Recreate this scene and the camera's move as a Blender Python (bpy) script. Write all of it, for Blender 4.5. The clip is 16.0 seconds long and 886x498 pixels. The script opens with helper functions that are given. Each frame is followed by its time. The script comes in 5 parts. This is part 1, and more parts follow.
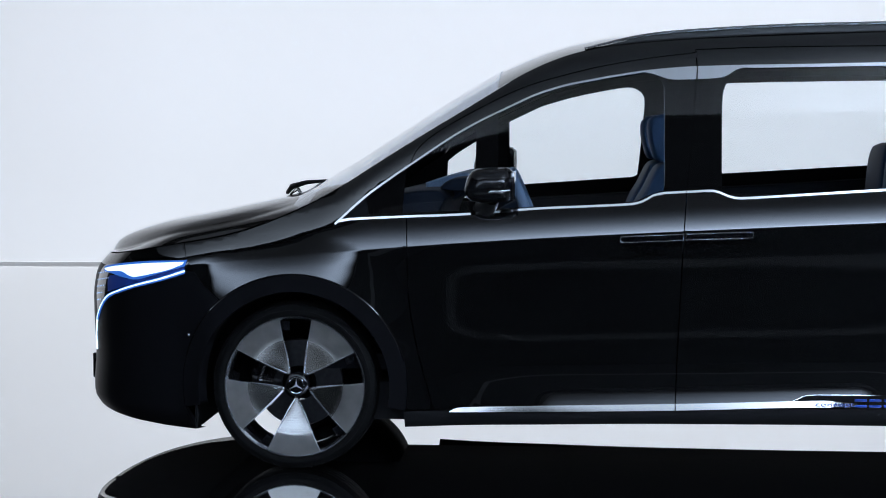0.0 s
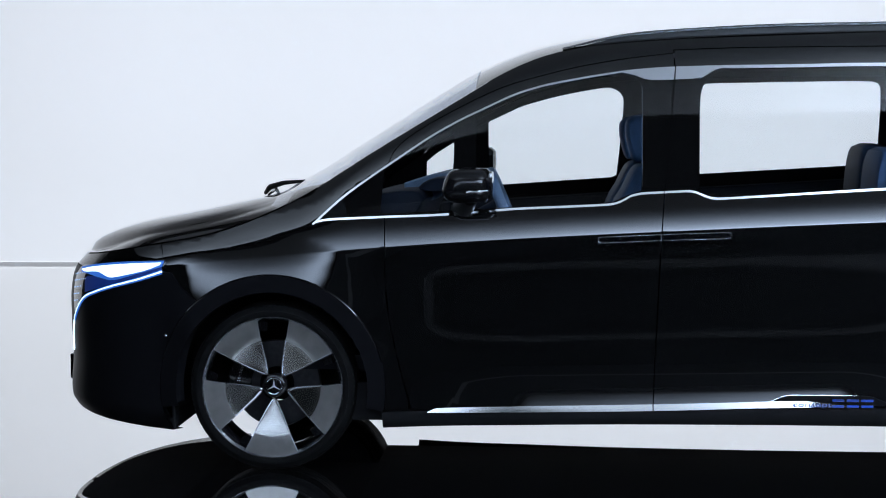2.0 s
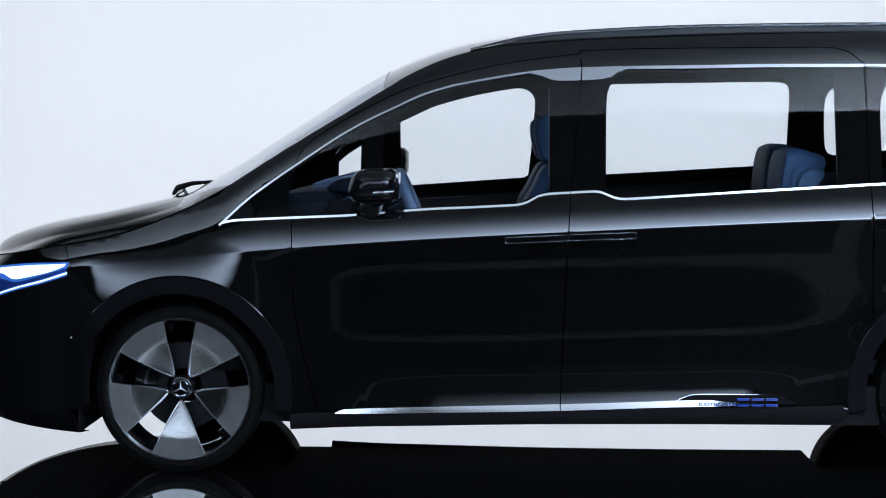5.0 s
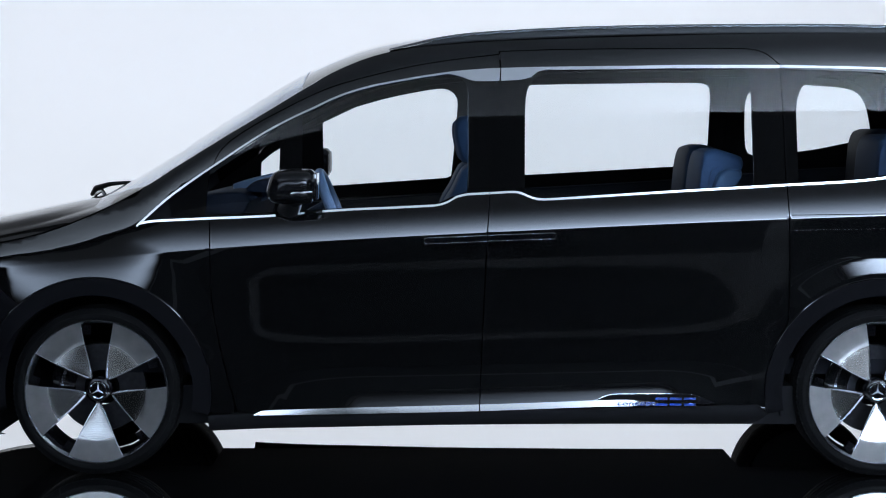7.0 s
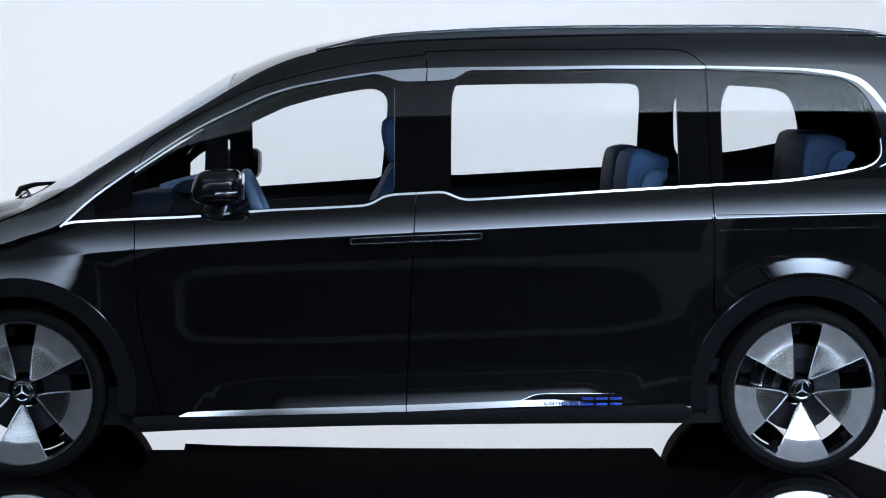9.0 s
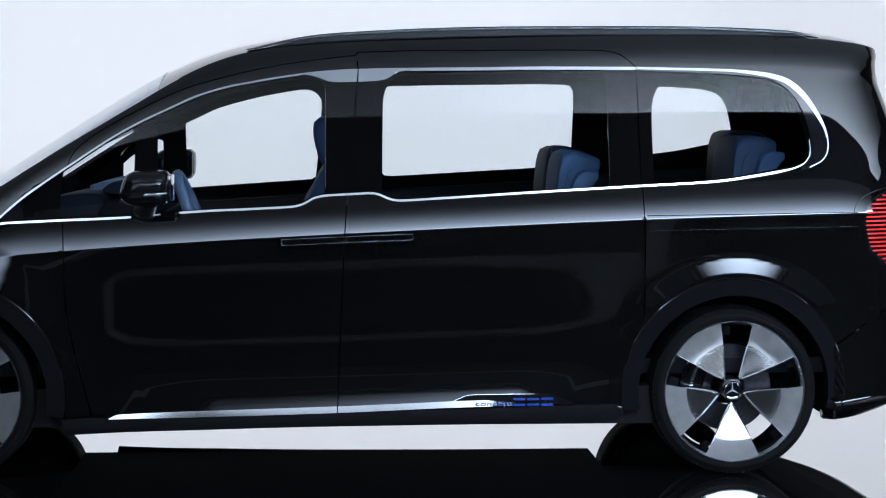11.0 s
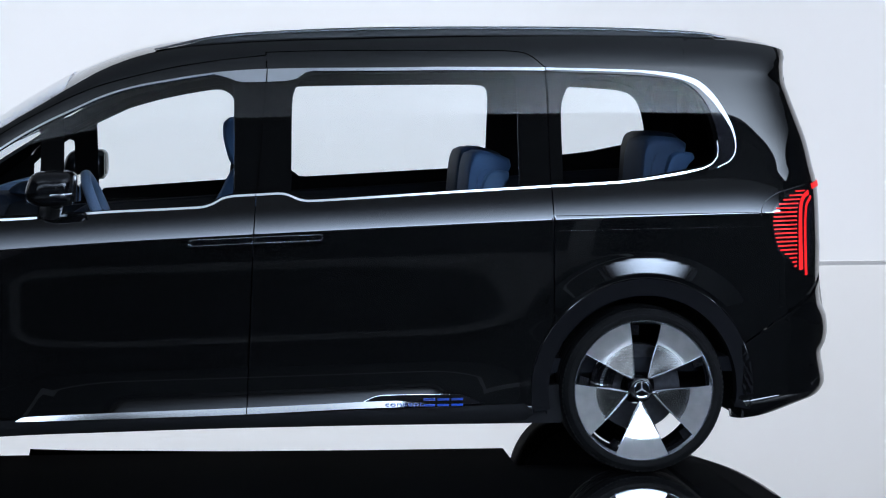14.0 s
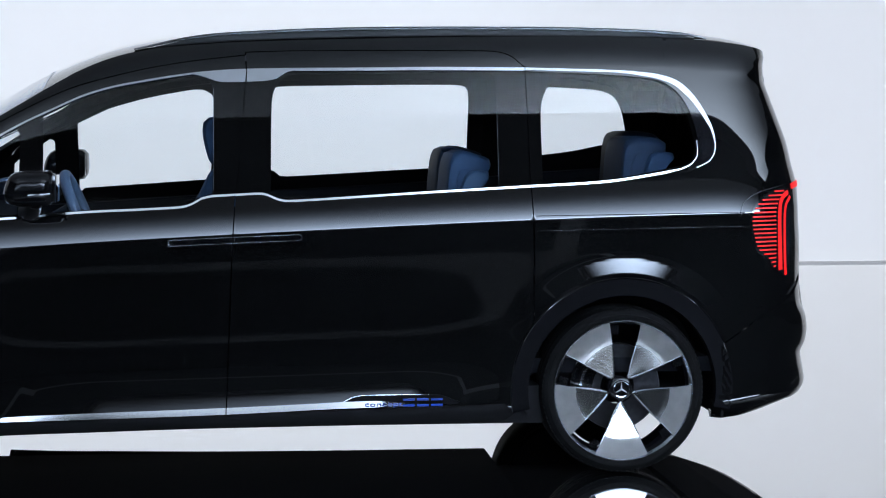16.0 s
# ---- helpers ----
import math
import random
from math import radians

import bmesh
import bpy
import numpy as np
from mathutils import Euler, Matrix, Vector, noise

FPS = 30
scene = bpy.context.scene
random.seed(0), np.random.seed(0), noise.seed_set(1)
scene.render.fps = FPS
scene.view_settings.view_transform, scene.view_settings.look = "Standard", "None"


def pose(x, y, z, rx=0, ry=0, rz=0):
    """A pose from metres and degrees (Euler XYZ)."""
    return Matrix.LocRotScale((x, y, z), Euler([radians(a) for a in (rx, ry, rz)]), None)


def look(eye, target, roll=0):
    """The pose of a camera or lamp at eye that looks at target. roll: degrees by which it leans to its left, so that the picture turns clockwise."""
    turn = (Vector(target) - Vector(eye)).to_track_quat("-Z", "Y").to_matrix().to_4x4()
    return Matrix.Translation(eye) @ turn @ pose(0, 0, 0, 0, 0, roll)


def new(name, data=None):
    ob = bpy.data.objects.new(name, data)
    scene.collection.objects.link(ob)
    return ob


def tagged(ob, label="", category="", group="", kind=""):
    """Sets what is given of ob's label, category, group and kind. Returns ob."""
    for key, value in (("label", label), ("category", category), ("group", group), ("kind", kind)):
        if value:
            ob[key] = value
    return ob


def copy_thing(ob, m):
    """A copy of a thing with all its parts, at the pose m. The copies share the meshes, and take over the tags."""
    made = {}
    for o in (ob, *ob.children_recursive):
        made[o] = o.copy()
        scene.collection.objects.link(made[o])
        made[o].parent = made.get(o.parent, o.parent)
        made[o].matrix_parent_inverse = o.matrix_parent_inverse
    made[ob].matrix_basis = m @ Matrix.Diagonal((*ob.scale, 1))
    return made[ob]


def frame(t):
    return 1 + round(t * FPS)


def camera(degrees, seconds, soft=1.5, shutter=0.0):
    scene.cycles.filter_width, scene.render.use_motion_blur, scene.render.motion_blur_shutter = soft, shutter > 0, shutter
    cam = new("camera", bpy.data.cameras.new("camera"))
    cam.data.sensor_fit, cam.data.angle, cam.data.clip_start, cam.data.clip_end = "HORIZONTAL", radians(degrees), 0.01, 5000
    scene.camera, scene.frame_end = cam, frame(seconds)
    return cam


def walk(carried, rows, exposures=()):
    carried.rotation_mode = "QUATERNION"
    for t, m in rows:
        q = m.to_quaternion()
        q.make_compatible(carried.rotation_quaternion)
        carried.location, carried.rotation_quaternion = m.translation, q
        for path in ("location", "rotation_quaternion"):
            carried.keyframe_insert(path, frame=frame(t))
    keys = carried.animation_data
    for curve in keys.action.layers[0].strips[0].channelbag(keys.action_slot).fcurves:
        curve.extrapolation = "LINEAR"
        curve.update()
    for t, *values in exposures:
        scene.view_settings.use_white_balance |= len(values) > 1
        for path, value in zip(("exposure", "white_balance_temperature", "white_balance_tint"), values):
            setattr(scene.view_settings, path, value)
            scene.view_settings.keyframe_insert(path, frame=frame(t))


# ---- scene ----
cam = camera(28.9, 16.0, soft=1.1)
PATH = [
    (0, (1.1318, -6.7710, 1.3544), (0.5962, 0, 0.8977), 0.07),
    (0.5, (1.1321, -6.7680, 1.3549), (0.6081, 0, 0.8983), 0.07),
    (1, (1.1366, -6.7651, 1.3554), (0.6259, 0, 0.8989), 0.08),
    (1.5, (1.1446, -6.7624, 1.3558), (0.6509, 0, 0.8995), 0.08),
    (2, (1.1554, -6.7598, 1.3563), (0.6838, 0, 0.9001), 0.09),
    (2.5, (1.1686, -6.7574, 1.3567), (0.7254, 0, 0.9007), 0.10),
    (3, (1.1836, -6.7550, 1.3571), (0.7760, 0, 0.9012), 0.10),
    (3.5, (1.1999, -6.7528, 1.3575), (0.8356, 0, 0.9018), 0.11),
    (4, (1.2173, -6.7507, 1.3578), (0.9039, 0, 0.9024), 0.11),
    (6.5, (1.3113, -6.7423, 1.3594), (1.2862, 0, 0.9071), 0.14),
    (7, (1.3304, -6.7409, 1.3596), (1.3678, 0, 0.9075), 0.15),
    (7.5, (1.3495, -6.7398, 1.3598), (1.4418, 0, 0.9080), 0.15),
    (8, (1.3685, -6.7387, 1.3600), (1.5146, 0, 0.9084), 0.16),
    (8.5, (1.3874, -6.7378, 1.3602), (1.5875, 0, 0.9088), 0.16),
    (9, (1.4061, -6.7370, 1.3604), (1.6570, 0, 0.9092), 0.17),
    (11.5, (1.4963, -6.7349, 1.3609), (1.9976, 0, 0.9135), 0.20),
    (12, (1.5132, -6.7349, 1.3610), (2.0676, 0, 0.9136), 0.21),
    (12.5, (1.5295, -6.7350, 1.3610), (2.1326, 0, 0.9136), 0.21),
    (13, (1.5450, -6.7352, 1.3610), (2.1912, 0, 0.9136), 0.22),
    (13.5, (1.5593, -6.7356, 1.3610), (2.2424, 0, 0.9137), 0.22),
    (14, (1.5723, -6.7361, 1.3609), (2.2853, 0, 0.9137), 0.23),
    (14.5, (1.5836, -6.7367, 1.3609), (2.3193, 0, 0.9137), 0.23),
    (15, (1.5926, -6.7374, 1.3608), (2.3441, 0, 0.9138), 0.24),
    (15.5, (1.5990, -6.7383, 1.3607), (2.3597, 0, 0.9138), 0.25),
    (16, (1.6022, -6.7393, 1.3606), (2.3662, 0, 0.9138), 0.25),
]
walk(cam, [(t, look(eye, target, roll)) for t, eye, target, roll in PATH])

# ---- world and large lights ----
world = bpy.data.worlds.new("studio_world")
world.use_nodes = True
world.node_tree.nodes["Background"].inputs[0].default_value = (0.5, 0.6, 0.8, 1)
world.node_tree.nodes["Background"].inputs[1].default_value = 0.004
scene.world = world
scene.view_settings.exposure = 0.0

YC = 0.9            # the van's middle line
WALL_Y = 10.85      # the light wall behind it
WALL_TURN = 0.055   # and how far it stands askew


# ---- materials ----
def material(name):
    m = bpy.data.materials.new(name)
    m.use_nodes = True
    nt = m.node_tree
    return m, nt, nt.nodes["Principled BSDF"], nt.nodes["Material Output"]


def node(nt, kind, **inputs):
    n = nt.nodes.new(kind)
    for k, v in inputs.items():
        n.inputs[k.replace("_", " ")].default_value = v
    return n


def grain(nt, scale, detail=4.0):
    tc = nt.nodes.new("ShaderNodeTexCoord")
    n = node(nt, "ShaderNodeTexNoise", Scale=scale, Detail=detail)
    nt.links.new(tc.outputs["Object"], n.inputs["Vector"])
    return n


def ramp(nt, src, lo, hi, a=0.3, b=0.7):
    r = nt.nodes.new("ShaderNodeValToRGB")
    r.color_ramp.elements[0].position, r.color_ramp.elements[1].position = a, b
    r.color_ramp.elements[0].color, r.color_ramp.elements[1].color = (*lo, 1), (*hi, 1)
    nt.links.new(src, r.inputs["Fac"])
    return r


def plain(name, colour, rough=0.5, metal=0.0, vary=0.15, scale=30.0, bump=0.0, coat=0.0, spec=0.5):
    """A surface with a two-scale variation in colour and roughness, and a fine relief."""
    m, nt, p, out = material(name)
    p.inputs["Metallic"].default_value = metal
    p.inputs["Specular IOR Level"].default_value = spec
    p.inputs["Coat Weight"].default_value = coat
    p.inputs["Coat Roughness"].default_value = 0.02
    fine, broad = grain(nt, scale), grain(nt, scale / 12)
    mix = node(nt, "ShaderNodeMath")
    mix.operation = "MULTIPLY_ADD"
    nt.links.new(fine.outputs["Fac"], mix.inputs[0])
    mix.inputs[1].default_value = 0.5
    half = node(nt, "ShaderNodeMath")
    half.operation = "MULTIPLY"
    half.inputs[1].default_value = 0.5
    nt.links.new(broad.outputs["Fac"], half.inputs[0])
    nt.links.new(half.outputs[0], mix.inputs[2])
    lo, hi = [c * (1 - vary) for c in colour], [min(1, c * (1 + vary)) for c in colour]
    nt.links.new(ramp(nt, mix.outputs[0], lo, hi).outputs[0], p.inputs["Base Color"])
    r = node(nt, "ShaderNodeMapRange")
    r.inputs["To Min"].default_value, r.inputs["To Max"].default_value = rough * 0.85, min(1, rough * 1.15)
    nt.links.new(mix.outputs[0], r.inputs["Value"])
    nt.links.new(r.outputs[0], p.inputs["Roughness"])
    if bump:
        b = node(nt, "ShaderNodeBump", Strength=0.4, Distance=bump)
        nt.links.new(fine.outputs["Fac"], b.inputs["Height"])
        nt.links.new(b.outputs[0], p.inputs["Normal"])
    return m


def glow(name, colour, strength):
    m, nt, p, out = material(name)
    p.inputs["Base Color"].default_value = (*[c * 0.3 for c in colour], 1)
    p.inputs["Emission Color"].default_value = (*colour, 1)
    p.inputs["Emission Strength"].default_value = strength
    return m


def paint(name, colour, flake):
    """Deep black lacquer with a fine metallic flake under a clear coat."""
    m, nt, p, out = material(name)
    g = grain(nt, 900, 1)
    nt.links.new(ramp(nt, g.outputs["Fac"], colour, flake, 0.55, 0.8).outputs[0], p.inputs["Base Color"])
    p.inputs["Roughness"].default_value = 0.4
    p.inputs["Metallic"].default_value = 0.0
    p.inputs["Specular IOR Level"].default_value = 0.02
    p.inputs["Coat Weight"].default_value = 1.0
    p.inputs["Coat Roughness"].default_value = 0.015
    p.inputs["Coat IOR"].default_value = 1.6
    return m


def glass(name, tint, ior=1.5):
    m, nt, p, out = material(name)
    nt.nodes.remove(p)
    t = node(nt, "ShaderNodeBsdfTransparent", Color=(*tint, 1))
    g = node(nt, "ShaderNodeBsdfGlossy", Color=(1, 1, 1, 1), Roughness=0.0)
    lw = node(nt, "ShaderNodeLayerWeight", Blend=0.5)
    pw = node(nt, "ShaderNodeMath"); pw.operation = "POWER"; pw.inputs[1].default_value = 5.0
    nt.links.new(lw.outputs["Facing"], pw.inputs[0])
    f0 = ((ior - 1) / (ior + 1)) ** 2
    f = node(nt, "ShaderNodeMath"); f.operation = "MULTIPLY_ADD"; f.inputs[1].default_value = 1 - f0; f.inputs[2].default_value = f0
    nt.links.new(pw.outputs[0], f.inputs[0])
    mx = node(nt, "ShaderNodeMixShader")
    for a, b in ((f.outputs[0], mx.inputs[0]), (t.outputs[0], mx.inputs[1]), (g.outputs[0], mx.inputs[2]), (mx.outputs[0], out.inputs[0])):
        nt.links.new(a, b)
    return m


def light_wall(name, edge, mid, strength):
    """A white wall with its light put into its emission, brightest in the middle of the sheet, cooler and duller to its
    ends, dimmer high up.
    """
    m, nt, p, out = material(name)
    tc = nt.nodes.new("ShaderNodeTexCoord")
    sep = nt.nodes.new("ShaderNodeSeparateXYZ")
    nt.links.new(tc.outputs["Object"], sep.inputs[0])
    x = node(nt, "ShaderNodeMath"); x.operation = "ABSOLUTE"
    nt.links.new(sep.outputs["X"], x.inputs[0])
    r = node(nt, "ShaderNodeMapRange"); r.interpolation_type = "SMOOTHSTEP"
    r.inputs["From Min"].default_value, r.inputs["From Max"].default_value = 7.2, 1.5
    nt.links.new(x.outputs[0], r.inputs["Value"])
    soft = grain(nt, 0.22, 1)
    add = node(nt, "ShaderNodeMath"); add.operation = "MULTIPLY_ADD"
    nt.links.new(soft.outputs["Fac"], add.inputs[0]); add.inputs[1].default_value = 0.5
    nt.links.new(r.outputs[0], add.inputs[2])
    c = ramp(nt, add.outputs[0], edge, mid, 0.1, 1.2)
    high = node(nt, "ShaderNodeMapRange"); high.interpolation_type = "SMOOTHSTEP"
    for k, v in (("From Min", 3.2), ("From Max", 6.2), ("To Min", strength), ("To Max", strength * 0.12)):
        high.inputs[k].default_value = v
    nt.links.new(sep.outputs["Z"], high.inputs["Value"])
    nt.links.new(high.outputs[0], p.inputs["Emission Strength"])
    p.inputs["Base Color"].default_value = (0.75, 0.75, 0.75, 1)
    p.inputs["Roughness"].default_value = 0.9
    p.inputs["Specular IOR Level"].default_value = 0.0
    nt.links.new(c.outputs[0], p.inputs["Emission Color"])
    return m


def soft_box(name, edge, back, y0, y1, colour, power=2.0):
    """The diffuser of an overhead soft light: brightest along its front edge and towards its two ends."""
    m, nt, p, out = material(name)
    tc = nt.nodes.new("ShaderNodeTexCoord")
    sep = nt.nodes.new("ShaderNodeSeparateXYZ")
    nt.links.new(tc.outputs["Object"], sep.inputs[0])
    r = node(nt, "ShaderNodeMapRange")
    for k, v in (("From Min", y0), ("From Max", y1), ("To Min", 1.0), ("To Max", 0.0)):
        r.inputs[k].default_value = v
    nt.links.new(sep.outputs["Y"], r.inputs["Value"])
    pw = node(nt, "ShaderNodeMath"); pw.operation = "POWER"; pw.inputs[1].default_value = power
    nt.links.new(r.outputs[0], pw.inputs[0])
    ma = node(nt, "ShaderNodeMath"); ma.operation = "MULTIPLY_ADD"; ma.inputs[1].default_value = edge - back; ma.inputs[2].default_value = back
    nt.links.new(pw.outputs[0], ma.inputs[0])
    along = node(nt, "ShaderNodeMapRange"); along.interpolation_type = "SMOOTHSTEP"
    for k, v in (("From Min", 0.2), ("From Max", 3.3), ("To Min", 0.33), ("To Max", 2.7)):
        along.inputs[k].default_value = v
    nt.links.new(sep.outputs["X"], along.inputs["Value"])
    front = node(nt, "ShaderNodeMapRange"); front.interpolation_type = "SMOOTHSTEP"
    for k, v in (("From Min", -1.2), ("From Max", -3.4), ("To Min", 0.0), ("To Max", 0.8)):
        front.inputs[k].default_value = v
    nt.links.new(sep.outputs["X"], front.inputs["Value"])
    both = node(nt, "ShaderNodeMath"); both.operation = "ADD"
    nt.links.new(along.outputs[0], both.inputs[0]); nt.links.new(front.outputs[0], both.inputs[1])
    mu = node(nt, "ShaderNodeMath"); mu.operation = "MULTIPLY"
    nt.links.new(ma.outputs[0], mu.inputs[0]); nt.links.new(both.outputs[0], mu.inputs[1])
    p.inputs["Base Color"].default_value = (0.6, 0.6, 0.6, 1)
    p.inputs["Emission Color"].default_value = (*colour, 1)
    nt.links.new(mu.outputs[0], p.inputs["Emission Strength"])
    return m


def polished_floor(name):
    """Dark polished glass: a mirror at a low angle, darker when looked into steeply, with faint scuffs in its gloss."""
    m, nt, p, out = material(name)
    p.inputs["Base Color"].default_value = (0.012, 0.012, 0.013, 1)
    p.inputs["Specular IOR Level"].default_value = 0.0
    g = node(nt, "ShaderNodeBsdfGlossy", Color=(1.0, 0.992, 0.978, 1), Roughness=0.012)
    scuff = grain(nt, 3.0, 6)
    r = node(nt, "ShaderNodeMapRange")
    r.inputs["To Min"].default_value, r.inputs["To Max"].default_value = 0.004, 0.02
    nt.links.new(scuff.outputs["Fac"], r.inputs["Value"])
    nt.links.new(r.outputs[0], g.inputs["Roughness"])
    lw = node(nt, "ShaderNodeLayerWeight", Blend=0.5)
    pw = node(nt, "ShaderNodeMapRange")
    for k, v in (("From Min", 0.23), ("From Max", 0.94), ("To Min", 0.03), ("To Max", 0.97)):
        pw.inputs[k].default_value = v
    nt.links.new(lw.outputs["Facing"], pw.inputs["Value"])
    mx = node(nt, "ShaderNodeMixShader")
    for a, b in ((pw.outputs[0], mx.inputs[0]), (p.outputs[0], mx.inputs[1]), (g.outputs[0], mx.inputs[2]), (mx.outputs[0], out.inputs[0])):
        nt.links.new(a, b)
    return m


PAINT = paint("black_lacquer", (0.0018, 0.0018, 0.0019), (0.006, 0.0061, 0.0066))
GLOSS = plain("gloss_black", (0.005, 0.005, 0.006), 0.06, vary=0.2, coat=0.6)
NOSE = plain("black_grille_field", (0.006, 0.006, 0.007), 0.3, spec=0.01)
MIRROR_SHELL = plain("mirror_shell_black", (0.006, 0.006, 0.007), 0.16, spec=0.35, vary=0.2)
TRIM = plain("satin_black", (0.0055, 0.0055, 0.0058), 0.45, bump=0.0004, scale=200)
FRIT = plain("black_band", (0.0045, 0.0042, 0.0042), 0.9, spec=0.0)
DARK = plain("underbody_black", (0.011, 0.011, 0.012), 0.9, scale=12, spec=0.05)
RUBBER = plain("tyre_rubber", (0.0055, 0.0055, 0.0057), 0.6, scale=90, bump=0.0006, spec=0.05)
CHROME = plain("bright_chrome", (0.86, 0.88, 0.9), 0.06, metal=1.0, vary=0.03)
SATIN = plain("satin_aluminium", (0.62, 0.64, 0.67), 0.2, metal=1.0, vary=0.06)
RAIL_SILVER = plain("dark_satin_rail", (0.26, 0.27, 0.29), 0.25, metal=1.0, vary=0.08)
IRON = plain("brake_iron", (0.05, 0.05, 0.055), 0.35, metal=0.9, vary=0.3, scale=60)
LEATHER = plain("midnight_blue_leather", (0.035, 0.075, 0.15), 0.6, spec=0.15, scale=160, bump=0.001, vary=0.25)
# Shade inside the cabin is put into these darker leathers; the dashboard is black.
LEATHER_DARK = plain("black_and_deep_shaded_leather", (0.009, 0.014, 0.026), 0.6, spec=0.1, scale=160, bump=0.001, vary=0.25)
LEATHER_SHADED = plain("shaded_blue_leather", (0.024, 0.046, 0.088), 0.6, spec=0.12, scale=160, bump=0.001, vary=0.25)
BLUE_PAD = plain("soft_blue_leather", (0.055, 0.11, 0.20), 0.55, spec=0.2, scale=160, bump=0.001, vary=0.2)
CABIN = plain("black_cabin_lining", (0.014, 0.015, 0.020), 0.85, scale=80, spec=0.2)
PALE = plain("pale_blue_leather", (0.12, 0.185, 0.29), 0.5, scale=140, bump=0.0008)
FLOOR = polished_floor("polished_floor")
GREYWALL = plain("dark_studio_wall", (0.02, 0.0215, 0.024), 0.9, scale=3, spec=0.1)
GREYFILL = plain("grey_fill_wall", (0.06, 0.065, 0.075), 0.95, scale=6, spec=0.1)
BLACKOUT = plain("black_drape", (0.006, 0.006, 0.007), 0.95, scale=6, spec=0.1)
PALEWALL = plain("pale_frame_paint", (0.64, 0.66, 0.70), 0.8, scale=3, spec=0.1)
SIDE = glass("side_glass", (0.915, 0.935, 0.94), 1.45)
SCREEN = glass("windscreen_glass", (0.85, 0.885, 0.935), 1.5)
LED = glow("blue_white_led", (0.62, 0.82, 1.0), 1.9)
# Halo of the headlamps, painted as glowing blue colour; these are no lamps.
BLUE_HALO = glow("blue_halo", (0.045, 0.21, 0.85), 0.55)
DIM_HALO = glow("dim_blue_halo", (0.02, 0.12, 0.8), 0.04)
RED = glow("red_led", (1.0, 0.008, 0.008), 0.85)
BLUE = plain("blue_enamel", (0.01, 0.05, 0.32), 0.25, coat=0.5)
LENS = plain("smoked_lens", (0.01, 0.01, 0.012), 0.05, coat=1.0)

from mathutils.geometry import delaunay_2d_cdt

# ---- mesh helpers ----
def link_mesh(name, me, mat, parent, label=""):
    me.materials.append(mat)
    ob = new(name, me)
    if parent is not None:
        ob.parent = parent
    if label:
        ob["label"] = label
    return ob


def part(name, bm, mat, parent, label="", smooth=True):
    """One mesh object out of a bmesh, under a thing or a part."""
    me = bpy.data.meshes.new(name)
    bmesh.ops.recalc_face_normals(bm, faces=bm.faces)
    for f in bm.faces:
        f.smooth = smooth
    bm.to_mesh(me)
    bm.free()
    if smooth:
        me.set_sharp_from_angle(angle=radians(38))
    return link_mesh(name, me, mat, parent, label)


def thing(name, label, category, at=(0, 0, 0), group="", kind=""):
    ob = new(name)
    ob.location = at
    return tagged(ob, label, category, group, kind)


def add_box(bm, lo, hi, bevel=0.0, seg=2):
    g = bmesh.ops.create_cube(bm, size=1.0)
    for v in g["verts"]:
        v.co = Vector([lo[i] + (v.co[i] + 0.5) * (hi[i] - lo[i]) for i in range(3)])
    if bevel:
        es = list({e for v in g["verts"] for e in v.link_edges})
        bmesh.ops.bevel(bm, geom=es, offset=bevel, segments=seg, profile=0.6, affect="EDGES")
    return bm


def lathe(bm, profile, centre, seg=72, closed=False):
    """Turns (radius, y) points about the axis through centre along y."""
    rings = []
    for r, y in profile:
        rings.append([bm.verts.new((centre[0] + r * math.cos(a), centre[1] + y, centre[2] + r * math.sin(a)))
                      for a in (2 * math.pi * k / seg for k in range(seg))])
    pairs = list(zip(rings, rings[1:])) + ([(rings[-1], rings[0])] if closed else [])
    for a, b in pairs:
        for k in range(seg):
            bm.faces.new((a[k], a[(k + 1) % seg], b[(k + 1) % seg], b[k]))
    return bm


def sweep(bm, path, sections, caps=True):
    """Joins closed sections (lists of points) along a path of offsets."""
    rings = [[bm.verts.new(Vector(p) + Vector(q)) for q in s] for p, s in zip(path, sections)]
    n = len(rings[0])
    for a, b in zip(rings, rings[1:]):
        for k in range(n):
            bm.faces.new((a[k], a[(k + 1) % n], b[(k + 1) % n], b[k]))
    if caps:
        bm.faces.new(rings[0][::-1]), bm.faces.new(rings[-1])
    return bm


def tube(bm, pts, radius, seg=10):
    pts = [Vector(p) for p in pts]
    rings = []
    for i, p in enumerate(pts):
        d = (pts[min(i + 1, len(pts) - 1)] - pts[max(i - 1, 0)]).normalized()
        a = d.orthogonal().normalized() if i == 0 else (rings[-1][1] - d * rings[-1][1].dot(d)).normalized()
        b = d.cross(a)
        r = radius if isinstance(radius, float) else radius[i]
        rings.append(([bm.verts.new(p + r * (a * math.cos(t) + b * math.sin(t))) for t in (2 * math.pi * k / seg for k in range(seg))], a))
    for (u, _), (v, _) in zip(rings, rings[1:]):
        for k in range(seg):
            bm.faces.new((u[k], u[(k + 1) % seg], v[(k + 1) % seg], v[k]))
    bm.faces.new(rings[0][0][::-1]), bm.faces.new(rings[-1][0])
    return bm


